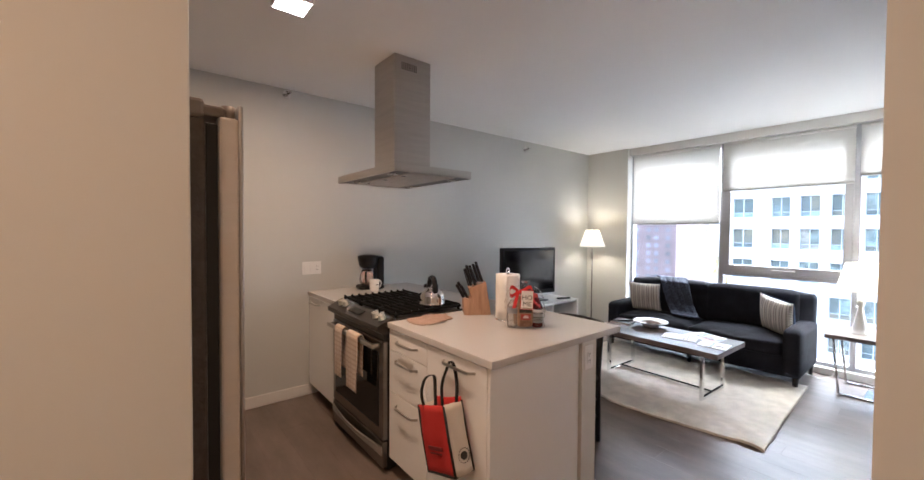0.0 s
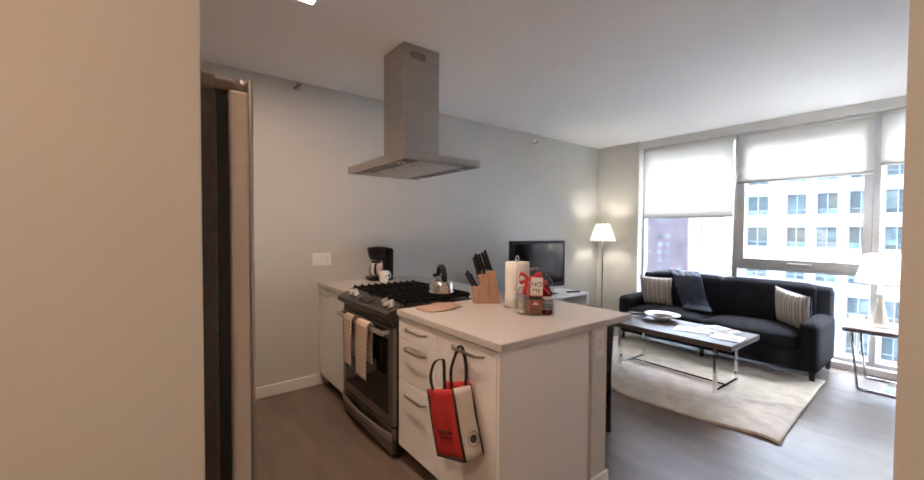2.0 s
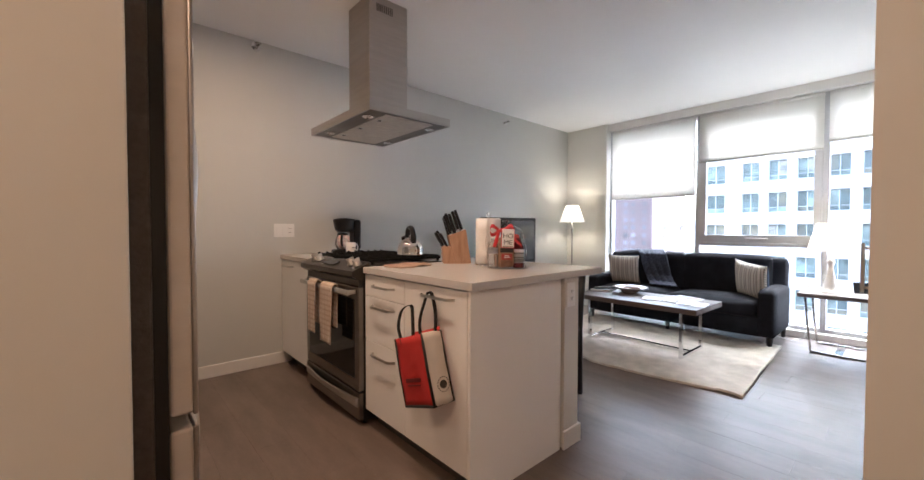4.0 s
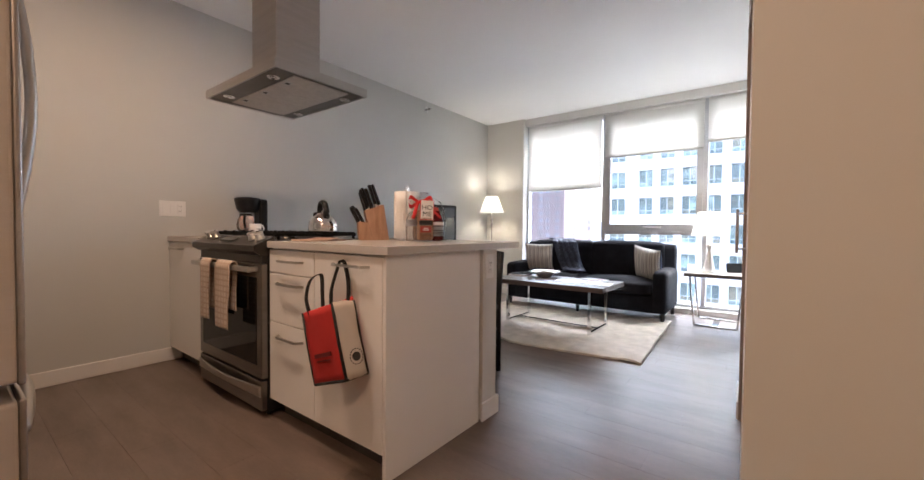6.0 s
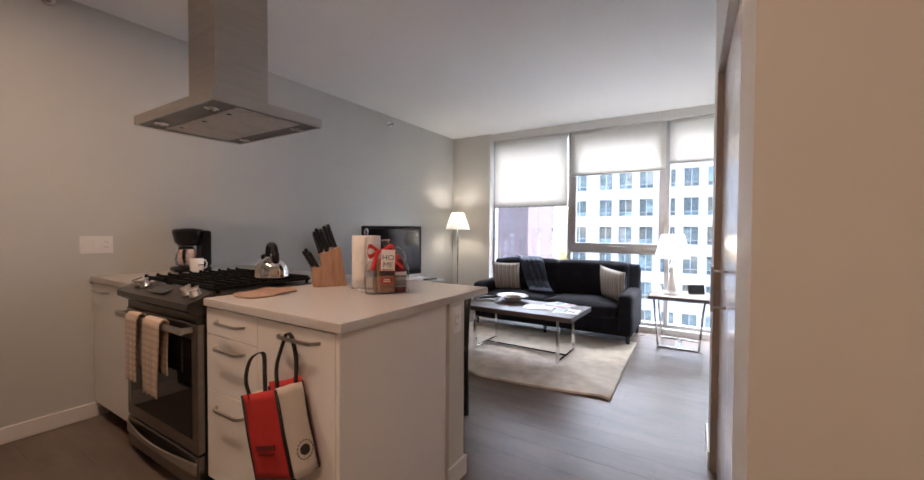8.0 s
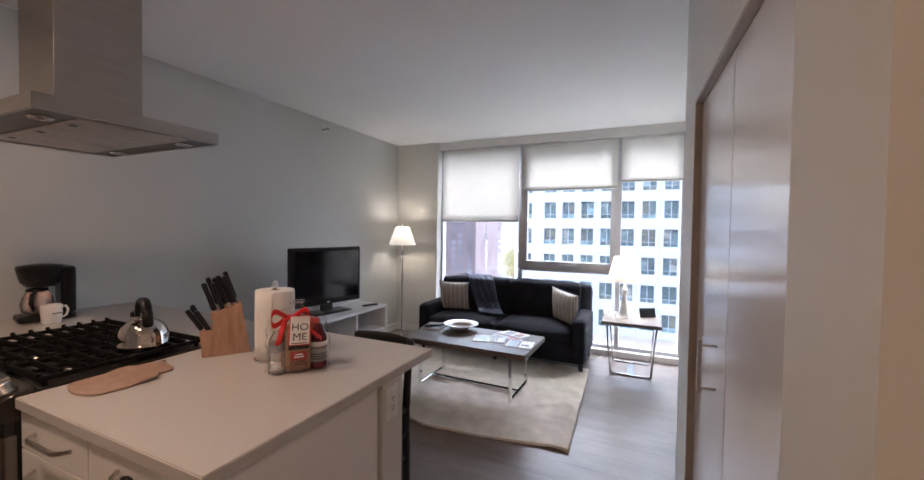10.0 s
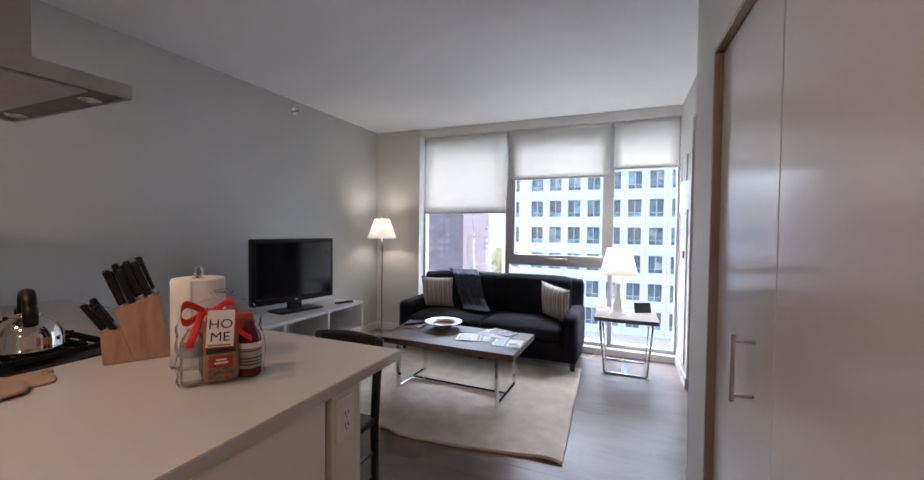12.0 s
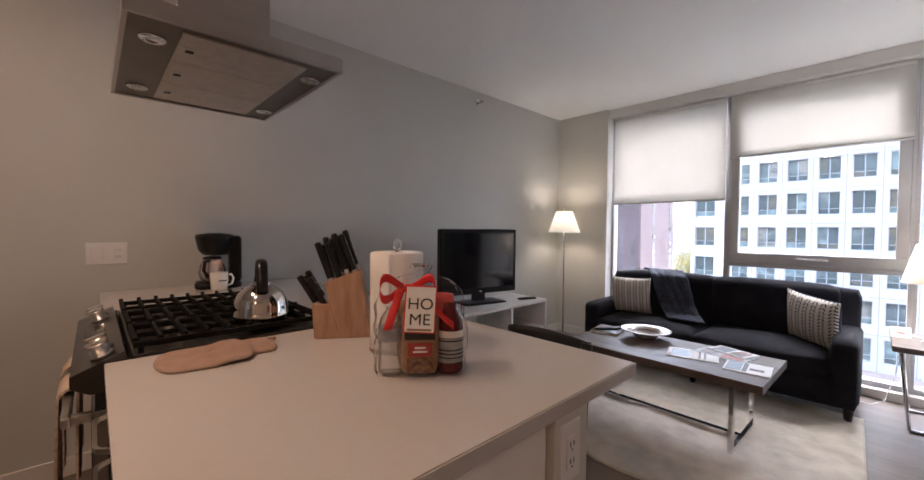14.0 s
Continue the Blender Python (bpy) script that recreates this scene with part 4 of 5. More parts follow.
def throw_at(u, v):
    w = (u - 0.5)
    path = [(5.785, 0.45), (5.775, 0.66), (5.762, 0.83), (5.69, 0.868), (5.59, 0.875), (5.48, 0.83), (5.435, 0.69), (5.405, 0.57), (5.34, 0.50), (5.20, 0.478)]
    s = v * (len(path) - 1)
    i = min(int(s), len(path) - 2)
    f = s - i
    f = f * f * (3 - 2 * f) * 0.4 + f * 0.6
    x = path[i][0] + (path[i + 1][0] - path[i][0]) * f
    z = path[i][1] + (path[i + 1][1] - path[i][1]) * f
    y = 2.60 - 0.62 * max(0, v - 0.35) + w * (0.36 - 0.06 * v)
    ripple = 0.010 * math.sin(u * 13 + v * 4) + 0.008 * noise.noise((u * 4, v * 6, 2))
    return (x - abs(ripple) * (0.6 if v > 0.5 else 0), y + 0.02 * math.sin(v * 9), z + abs(ripple) * 0.8)


single("throw_blanket", sheet(B(), throw_at, 26, 60, 0.012), M_THROW, "blue-grey woven throw draped over the sofa back", "blanket")

# coffee table
ct = thing("coffee_table", (4.178, 2.012, 0.024), -1.5, "grey wood coffee table on chrome frames, on the rug", "coffee table")
part("tabletop", box(B(), (-0.31, -0.58, 0.417), (0.31, 0.58, 0.462), 0.003), M_TTOP, ct, "dark grey-brown wood top")
for y in (-0.415, 0.46):
    bm = B()
    for x in (-0.165, 0.295):
        box(bm, (x - 0.02, y - 0.012, 0), (x + 0.02, y + 0.012, 0.417), 0.002)
    box(bm, (-0.145, y - 0.012, 0), (0.275, y + 0.012, 0.024), 0.002)
    part("leg_frame", bm, M_CHROME, ct, "flat chrome leg frame")
part("stretcher", box(B(), (0.045, -0.403, 0.001), (0.085, 0.448, 0.023), 0.002), M_CHROME, ct, "chrome floor stretcher")

TT = 0.487
bowl = thing("bowl", (4.36, 2.22, TT), label="wide-rimmed pale ceramic bowl on the coffee table", category="bowl")
part("dish", lathe(B(), [(0.0, 0.0), (0.06, 0.0), (0.068, 0.006), (0.10, 0.03), (0.118, 0.044), (0.172, 0.054), (0.174, 0.057), (0.165, 0.060), (0.112, 0.050), (0.095, 0.038), (0.06, 0.016), (0.0, 0.013)], seg=48, cap=False), M_CERAMIC, bowl)
part("glaze_ring", lathe(B(), [(0.0, 0.0145), (0.058, 0.0168), (0.0935, 0.0385), (0.0945, 0.0400)], seg=40, cap=False), mat("brown_glaze", (0.30, 0.235, 0.19), 0.2, vary=0.12, scale=20), bowl, "brownish glazed hollow")
part("rim_line", lathe(B(), [(0.1705, 0.0600), (0.1735, 0.0595), (0.1745, 0.0575)], seg=48, cap=False), mat("dark_glaze_line", (0.07, 0.06, 0.055), 0.25), bowl, "dark painted rim line")


INKS = [mat("ink_" + n_, c_, 0.4, vary=0.2, scale=22, fine=50) for n_, c_ in (("slate", (0.10, 0.12, 0.15)), ("rust", (0.36, 0.11, 0.07)), ("sky", (0.28, 0.37, 0.46)), ("umber", (0.16, 0.11, 0.08)))]


def booklet(name, x, y, w, h, rz, z, m, label, pics=(), t=0.003, category="magazine"):
    """A printed booklet: pages, a cover, and its printed pictures and lines of text as raised ink."""
    b = thing(name, (x, y, z), rz, label, category)
    part("pages", box(B(), (-w / 2, -h / 2, 0), (w / 2, h / 2, t), 0.0006), M_CARD, b)
    c = part("cover", box(B(), (-w / 2, -h / 2, t), (w / 2, h / 2, t + 0.0012)), m, b)
    for ink, u0, v0, u1, v1 in pics:
        part("printed_picture", box(B(), (w * (u0 - 0.5), h * (v0 - 0.5), t + 0.0011), (w * (u1 - 0.5), h * (v1 - 0.5), t + 0.0017)), INKS[ink], c)
    return b


booklet("binder", 4.33, 2.49, 0.24, 0.20, 8, TT, mat("maroon_cover", (0.09, 0.045, 0.06), 0.4), "dark maroon binder lying on the coffee table", ((2, 0.05, 0.1, 0.4, 0.9),), 0.014, "binder")
booklet("magazine", 4.16, 1.85, 0.21, 0.28, 14, TT, M_CARD, "open pale magazine on the coffee table", ((2, 0.08, 0.55, 0.92, 0.92), (0, 0.1, 0.34, 0.9, 0.38), (0, 0.1, 0.24, 0.8, 0.28)))
booklet("magazine", 4.33, 1.71, 0.22, 0.29, -10, TT + 0.0005, M_PRINT, "glossy magazine on the coffee table", ((1, 0.06, 0.08, 0.45, 0.5), (0, 0.5, 0.05, 0.95, 0.6), (3, 0.1, 0.62, 0.9, 0.94)))
booklet("magazine", 4.12, 1.555, 0.21, 0.22, 5, TT, M_CARD, "folded brochure near the table edge", ((0, 0.08, 0.5, 0.92, 0.6), (2, 0.08, 0.62, 0.92, 0.95), (3, 0.3, 0.15, 0.5, 0.45)))
booklet("magazine", 4.39, 1.69, 0.15, 0.24, -20, TT + 0.006, M_CARD, "small glossy brochure on a magazine", ((3, 0.1, 0.1, 0.6, 0.45), (1, 0.62, 0.1, 0.9, 0.4), (0, 0.1, 0.5, 0.9, 0.9)))


def remote(x, y, z, rz, label):
    r = thing("remote_control", (x, y, z), rz, label, "remote")
    part("case", box(B(), (-0.022, -0.085, 0), (0.022, 0.085, 0.016), 0.006), M_BLKPL, r)
    bm = B()
    for i in range(3):
        for j in range(6):
            box(bm, (-0.015 + i * 0.011, -0.06 + j * 0.02, 0.015), (-0.008 + i * 0.011, -0.05 + j * 0.02, 0.018))
    part("buttons", bm, M_FRAMEG, r)


remote(4.35, 2.46, TT + 0.0155, 62, "black remote control on the binder")
remote(4.29, 2.49, TT + 0.0155, 48, "black remote control on the binder")
remote(4.18, 3.17, 0.66, 70, "black remote control on the white console")

# end table with lamp
et = thing("end_table", (5.35, 0.712, 0), label="grey wood side table on a thin chrome frame", category="side table")
part("tabletop", box(B(), (-0.29, -0.275, 0.522), (0.29, 0.275, 0.558), 0.003), M_ETOP, et)
for x in (-0.17, 0.26):
    bm = B()
    for y in (-0.19, 0.185):
        tube(bm, [(x, y, 0.012), (x, y * 1.25, 0.522)], 0.010, 8)
    tube(bm, [(x, -0.19, 0.010), (x, 0.185, 0.010)], 0.010, 8)
    part("leg_frame", bm, M_CHROME, et, "thin chrome leg frame")
part("stretcher", box(B(), (-0.17, -0.03, 0.002), (0.26, 0.03, 0.012), 0.002), M_CHROME, et)


def lamp_shade(r0, z0, r1, z1):
    bm = lathe(B(), [(r0, z0), (r1, z1), (r1 - 0.004, z1), (r0 - 0.004, z0), (r0, z0)], seg=40, cap=False)
    return bm


M_LAMPSIL = mat("silvered_glass", (0.74, 0.73, 0.71), 0.31, 0.6, vary=0.04)
tl = thing("table_lamp", (5.33, 0.785, 0.558), label="lit table lamp with white shade and silver gourd base", category="table lamp")
part("base", lathe(B(), [(0.075, 0), (0.075, 0.008), (0.055, 0.016), (0.052, 0.05), (0.035, 0.13), (0.019, 0.22), (0.018, 0.245), (0.030, 0.275), (0.030, 0.295), (0.016, 0.325), (0.009, 0.345), (0.009, 0.41), (0, 0.41)], seg=28), M_LAMPSIL, tl, "silver glass gourd base")
part("shade", lamp_shade(0.172, 0.385, 0.108, 0.64), M_LSHADE, tl, "lit white cloth shade")
bm = B()
for k in range(3):
    a = k * 2.094
    tube(bm, [(0, 0, 0.625), (0.106 * math.cos(a), 0.106 * math.sin(a), 0.632)], 0.002, 6)
tube(bm, [(0, 0, 0.41), (0, 0, 0.655)], 0.004, 6)
part("harp", bm, M_CHROME, tl)
part("finial", lathe(B(), [(0.003, 0.64), (0.008, 0.65), (0.003, 0.665), (0, 0.668)], seg=12), M_CHROME, tl)
tb = thing("photo_frame", (5.45, 0.555, 0.558), -62, "small black picture frame standing on the side table", "frame")
part("panel", box(B(), (-0.085, -0.006, 0.0), (0.085, 0.006, 0.10), 0.003, m=pose(0, 0, 0.001, -14)), M_BLKPL, tb)
part("stand", box(B(), (-0.015, 0.0, 0.0), (0.015, 0.055, 0.006), 0.002), M_BLKPL, tb)
cd = thing("notice_card", (5.42, 0.945, 0.558), -78, "small white folded notice card on the side table", "card")
part("card", prism(B(), [(-0.02, 0), (-0.018, 0), (0, 0.066), (0.018, 0), (0.02, 0), (0.001, 0.07), (-0.001, 0.07)], -0.05, 0.05), M_CARD, cd)
part("mark", box(B(), (-0.018, -0.0005, -0.001), (0.018, 0.0005, 0.006), m=pose(0, -0.0128, 0.028, -16)), M_REDRIB, cd, "red printed mark")
cord = single("lamp_cord", tube(B(), [(5.40, 0.815, 0.562), (5.55, 0.90, 0.562), (5.66, 0.93, 0.53), (5.68, 0.95, 0.25), (5.66, 1.0, 0.03), (5.55, 1.08, 0.006), (5.62, 1.2, 0.005), (5.70, 1.4, 0.005)], 0.003, 6), M_WHITEP, "white lamp cord trailing to the floor", "cord")

# floor lamp
fl = thing("floor_lamp", (5.36, 3.55, 0), label="lit floor lamp with pale shade on a slim chrome pole", category="floor lamp")
part("base", lathe(B(), [(0.13, 0), (0.13, 0.012), (0.12, 0.02), (0.03, 0.028), (0.014, 0.05), (0, 0.05)], seg=36), M_CHROME, fl)
part("pole", lathe(B(), [(0.0105, 0.04), (0.0105, 1.06), (0.022, 1.09), (0.014, 1.11), (0.026, 1.135), (0.011, 1.17), (0.008, 1.20), (0.008, 1.27), (0, 1.27)], seg=18), M_CHROME, fl, "slim chrome pole with turned knop")
part("shade", lamp_shade(0.178, 1.245, 0.092, 1.485), M_LSHADE, fl, "lit cream cloth shade")
bm = B()
for k in range(3):
    a = k * 2.094
    tube(bm, [(0, 0, 1.472), (0.090 * math.cos(a), 0.090 * math.sin(a), 1.478)], 0.002, 6)
tube(bm, [(0, 0, 1.27), (0, 0, 1.50)], 0.004, 6)
part("harp", bm, M_CHROME, fl)
part("finial", lathe(B(), [(0.003, 1.485), (0.010, 1.495), (0.004, 1.512), (0, 1.515)], seg=12), M_CHROME, fl)

single("lamp_cord", tube(B(), [(5.44, 3.62, 0.014), (5.52, 3.70, 0.005), (5.40, 3.79, 0.005), (5.22, 3.78, 0.005), (5.05, 3.80, 0.005), (4.80, 3.81, 0.005)], 0.003, 6), M_WHITEP, "pale lamp cord lying along the baseboard", "cord")

# tv console
tc = thing("tv_console", (0, 0, 0), label="white lacquered low TV console with open cubbies", category="tv stand")
KX0, KX1, KY0, KY1 = 2.93, 4.34, 3.07, 3.48
part("top", box(B(), (KX0, KY0, 0.635), (KX1, KY1, 0.66), 0.002), M_CONSOLE, tc)
for x in (KX0, KX1 - 0.022):
    part("side_panel", box(B(), (x, KY0 + 0.002, 0.06), (x + 0.022, KY1, 0.635), 0.001), M_CONSOLE, tc)
for x in (KX0 + 0.46, KX0 + 0.93):
    part("divider", box(B(), (x, KY0 + 0.01, 0.082), (x + 0.02, KY1 - 0.01, 0.635)), M_CONSOLE, tc)
part("bottom", box(B(), (KX0 + 0.022, KY0 + 0.004, 0.06), (KX1 - 0.022, KY1 - 0.01, 0.082)), M_CONSOLE, tc)
part("back_panel", box(B(), (KX0 + 0.022, KY1 - 0.009, 0.082), (KX1 - 0.022, KY1, 0.635)), M_CONSOLE, tc)
for a, b in ((KX0 + 0.022, KX0 + 0.46), (KX0 + 0.48, KX0 + 0.93), (KX0 + 0.95, KX1 - 0.022)):
    part("shelf", box(B(), (a, KY0 + 0.012, 0.40), (b, KY1 - 0.01, 0.42)), M_CONSOLE, tc)
    part("drawer_front", box(B(), (a + 0.002, KY0 + 0.004, 0.085), (b - 0.002, KY0 + 0.02, 0.397), 0.001), M_CONSOLE, tc)
for x in (KX0 + 0.04, KX1 - 0.04):
    for y in (KY0 + 0.04, KY1 - 0.04):
        part("leg", box(B(), (x - 0.018, y - 0.018, 0), (x + 0.018, y + 0.018, 0.06)), M_CONSOLE, tc)

tv = thing("television", (3.75, 3.34, 0.66), -11.5, "black flat-screen television, switched off, on the console", "television")
part("housing", box(B(), (-0.378, -0.02, 0.075), (0.378, 0.045, 0.612), 0.012, 3), M_BLKPL, tv)
part("screen", box(B(), (-0.345, -0.0225, 0.125), (0.345, -0.019, 0.578)), M_SCREEN, tv, "glossy black screen")
part("back_bulge", box(B(), (-0.26, 0.045, 0.15), (0.26, 0.085, 0.50), 0.02, 3), M_BLKPL, tv)
part("logo_mark", box(B(), (-0.014, -0.0215, 0.092), (0.014, -0.0198, 0.101)), M_STEELH, tv)
part("neck", box(B(), (-0.06, -0.005, 0.012), (0.06, 0.03, 0.08), 0.006), M_BLKPL, tv)
bm = soft_box(B(), (-0.20, -0.12, 0.0), (0.20, 0.10, 0.016), 0.008, 0, 6)
part("stand_base", bm, M_BLACK, tv, "glossy black oval stand")

# chair at the overhang
chair = thing("dining_chair", (2.548, 2.008, 0), label="black wooden dining chair pushed under the countertop", category="chair")
part("seat", box(B(), (-0.20, -0.20, 0.435), (0.21, 0.20, 0.47), 0.012, 3), M_DKWOOD, chair)
for y in (-0.185, 0.185):
    part("leg", tube(B(), [(-0.18, y, 0), (-0.18, y, 0.436)], 0.018, 10), M_DKWOOD, chair)
    part("back_post", tube(B(), [(0.215, y, 0), (0.205, y, 0.45), (0.222, y, 0.65), (0.245, y, 0.83)], 0.022, 10), M_DKWOOD, chair)
part("backrest", sheet(B(), lambda u, v: (0.226 + 0.022 * v + 0.022 * math.sin(math.pi * u), -0.195 + 0.39 * u, 0.66 + 0.175 * v + 0.008 * math.sin(math.pi * u)), 14, 8, 0.02), M_DKWOOD, chair)
for z in (0.18, 0.30):
    part("stretcher", tube(B(), [(-0.18, -0.185, z), (0.207, -0.185, z)], 0.009, 8), M_DKWOOD, chair)
    part("stretcher", tube(B(), [(-0.18, 0.185, z), (0.207, 0.185, z)], 0.009, 8), M_DKWOOD, chair)

# ---- on the countertop ----
CT = 0.92
# the block leans: local x runs along the counter, knives point back over the range
kb = thing("knife_block", (2.006, 2.255, CT), -33, "slanted maple knife block full of black-handled knives", "knife block")
bm = B()
outl = [(-0.088, 0), (0.086, 0), (0.052, 0.215), (-0.058, 0.175), (-0.04, 0.105), (-0.095, 0.11)]
va = [bm.verts.new((x, -0.058, z)) for x, z in outl]
vb = [bm.verts.new((x, 0.058, z)) for x, z in outl]
for k in range(6):
    bm.faces.new((va[k], va[(k + 1) % 6], vb[(k + 1) % 6], vb[k]))
bm.faces.new(va[::-1])
bm.faces.new(vb)
bmesh.ops.recalc_face_normals(bm, faces=bm.faces[:])
bmesh.ops.bevel(bm, geom=bm.edges[:], offset=0.003, segments=2, affect="EDGES")
part("block", bm, M_BLOCK, kb, "maple block")
bm = B()
for y in (-0.0584, 0.0584):
    box(bm, (-0.0011, -0.0004, -0.054), (0.0011, 0.0004, 0.054), m=pose(-0.026, y, 0.055, 0, -16, 0))
part("glue_seam", bm, M_KRAFT, kb, "dark glue line between the two halves")


def knife(length, w):
    k = thing("knife", label="black-handled kitchen knife in the wooden block", category="knife", group="knives in the block")
    part("handle", box(B(), (-0.0092, -w / 2, 0.008), (0.0092, w / 2, length), 0.006, 2), M_BLKPL, k, "black riveted handle")
    part("bolster", box(B(), (-0.006, -w / 2 + 0.001, -0.01), (0.006, w / 2 - 0.001, 0.009), 0.001), M_STEELH, k)
    bm = B()
    for z in (0.3, 0.55, 0.8):
        for s in (-1, 1):
            tube(bm, [(0.0088 * s, 0, length * z), (0.0096 * s, 0, length * z)], 0.003, 8)
    part("rivets", bm, M_STEELH, k)
    return k


K1, K2 = knife(0.130, 0.027), knife(0.108, 0.023)
KM = kb.matrix_world.copy()
spots = [(K1, x, 0.032, 0.161 + (x + 0.058) * 0.37) for x in (-0.043, -0.021, 0.001, 0.022, 0.041)]
spots += [(K1, x, -0.028, 0.161 + (x + 0.058) * 0.37) for x in (-0.036, -0.012, 0.014, 0.036)]
spots += [(K2, x, y, 0.094) for x, y in ((-0.082, 0.028), (-0.062, 0.028), (-0.078, -0.024), (-0.058, -0.024))]
for n_, (src, x, y, z) in enumerate(spots):
    m = KM @ pose(x, y, z, 0, (-17 if src is K1 else -28) - 1.5 * (n_ % 3), 0) @ pose(0, 0, 0.010 * (n_ * 2 % 3))
    if n_ in (0, 9):
        src.matrix_world = m
    else:
        copy_thing(src, m)

pt = thing("paper_towel_roll", (2.04, 2.005, CT), label="white paper towel roll on an upright chrome holder", category="paper towel")
pt.scale = (1.04, 1.04, 1.0)
part("roll", lathe(B(), [(0.02, 0.014), (0.069, 0.014), (0.071, 0.018), (0.072, 0.14), (0.071, 0.276), (0.069, 0.28), (0.02, 0.28)], seg=40, cap=False), M_PAPER, pt)
part("loose_sheet", sheet(B(), lambda u, v: (0.0735 * math.cos(3.9 - 0.9 * u) * (1 + 0.06 * u), 0.0735 * math.sin(3.9 - 0.9 * u) * (1 + 0.06 * u), 0.016 + 0.262 * v), 8, 4, 0.001), M_PAPER, pt)
part("core", lathe(B(), [(0.0195, 0.016), (0.0195, 0.279), (0.0165, 0.279), (0.0165, 0.016)], seg=20, cap=False), M_KRAFT, pt, "cardboard core")
part("holder_base", lathe(B(), [(0.075, 0), (0.075, 0.006), (0.06, 0.012), (0, 0.012)], seg=32), M_CHROME, pt)
part("holder_rod", tube(B(), [(0, 0, 0.01), (0, 0, 0.285)] + [(-0.012 * math.cos(a) + 0.0, 0, 0.30 + 0.016 * math.sin(a)) for a in [-1.4 + 0.45 * k for k in range(14)]], 0.0035, 8), M_CHROME, pt, "chrome rod with a loop")


M_LINEN2 = mat("tan_binding", (0.37, 0.26, 0.20), 0.95, vary=0.1, bump=0.6, fine=350)


def pot_mitt(name, at, rz, length, half, lift, label):
    """A flat quilted pad with a stitched edge; one end lies up on another pad."""
    w = thing(name, at, rz, label, "oven mitt", "oven mitts")

    def fn(u, v):
        a, b = 2 * u - 1, 2 * v - 1
        y = b * half * (1 - 0.10 * max(0, -a) ** 2) * (1 - abs(a) ** 12 * 0.30)
        rise = lift * min(1, max(0, (a - 0.1) / 0.4))
        z = 0.004 + rise + 0.003 * (1 - b * b) * (1 - a ** 6) + 0.0012 * noise.noise((a * 7, b * 7, length * 9))
        z += 0.0012 * (1 - b * b) * math.sin(9 * (a + b)) * math.sin(9 * (a - b))
        return (a * length * (1 - 0.10 * b * b), y, z)
    part("pad", sheet(B(), fn, 32, 16, 0.006), M_LINEN, w)
    rim = [fn(k / 20, 0) for k in range(21)] + [fn(1, k / 8) for k in range(1, 9)] + [fn(1 - k / 20, 1) for k in range(1, 21)] + [fn(0, 1 - k / 8) for k in range(1, 9)]
    part("binding", tube(B(), rim, 0.0042, 8), M_LINEN2, w, "stitched edge binding")
    return w


pot_mitt("oven_mitt", (1.618, 2.27, CT), -4, 0.106, 0.098, 0.008, "tan quilted oven mitt lying on the countertop")
ph_ = pot_mitt("pot_holder", (1.713, 2.29, CT), -3, 0.078, 0.074, 0.0, "small tan quilted pot holder under a mitt")
part("hanging_loop", tube(B(), [(0.068, 0.040, 0.006), (0.086, 0.055, 0.008), (0.098, 0.051, 0.007), (0.092, 0.037, 0.006), (0.07, 0.027, 0.006)], 0.003, 8), M_LINEN2, ph_)

# gift bag
gb = thing("gift_bag", (1.977, 1.81, CT), -38, "clear gift bag of snacks tied with red ribbon, tagged HOME", "gift bag")
gb.scale = (0.97, 0.97, 0.90)


def cello(u, v):
    a = 2 * math.pi * u
    ex = 0.110 if v < 0.66 else 0.110 * max(0.14, math.sqrt(max(0.0, 1 - ((v - 0.66) / 0.345) ** 2.4)))
    ey = 0.062 if v < 0.6 else 0.062 * max(0.16, math.sqrt(max(0.0, 1 - ((v - 0.6) / 0.405) ** 2)))
    w = 1 + 0.03 * math.sin(a * 5 + v * 7) + 0.12 * noise.noise((math.cos(a) * 3.5, math.sin(a) * 3.5, v * 6))
    c, s = math.cos(a), math.sin(a)
    return (ex * w * abs(c) ** 0.6 * (1 if c > 0 else -1), ey * w * abs(s) ** 0.6 * (1 if s > 0 else -1), 0.004 + 0.262 * v)


part("cellophane", skin(B(), [[Vector(cello(k / 48, j / 26)) for k in range(48)] for j in range(27)], False), M_CELLO, gb, "crinkled clear cellophane")
wb = part("water_bottle", lathe(B(), [(0, 0.006), (0.028, 0.006), (0.031, 0.012), (0.030, 0.03), (0.0315, 0.04), (0.030, 0.05), (0.0315, 0.06), (0.030, 0.075), (0.0315, 0.09), (0.031, 0.13), (0.026, 0.15), (0.013, 0.17), (0.012, 0.178), (0, 0.178)], (-0.072, -0.005, 0), 24), M_BOTTLE, gb, "clear ribbed water bottle")
part("cap", lathe(B(), [(0.014, 0.178), (0.014, 0.192), (0, 0.192)], (-0.072, -0.005, 0), 16), M_WHITEP, wb)
part("label", lathe(B(), [(0.0322, 0.092), (0.0322, 0.128)], (-0.072, -0.005, 0), 24, False), M_PRINT2, wb)
po = part("snack_pouch", soft_box(B(), (-0.046, -0.042, 0.006), (0.044, 0.012, 0.175), 0.018, 0.0, 8, 0.004, 3), M_KRAFT, gb, "brown kraft snack pouch")
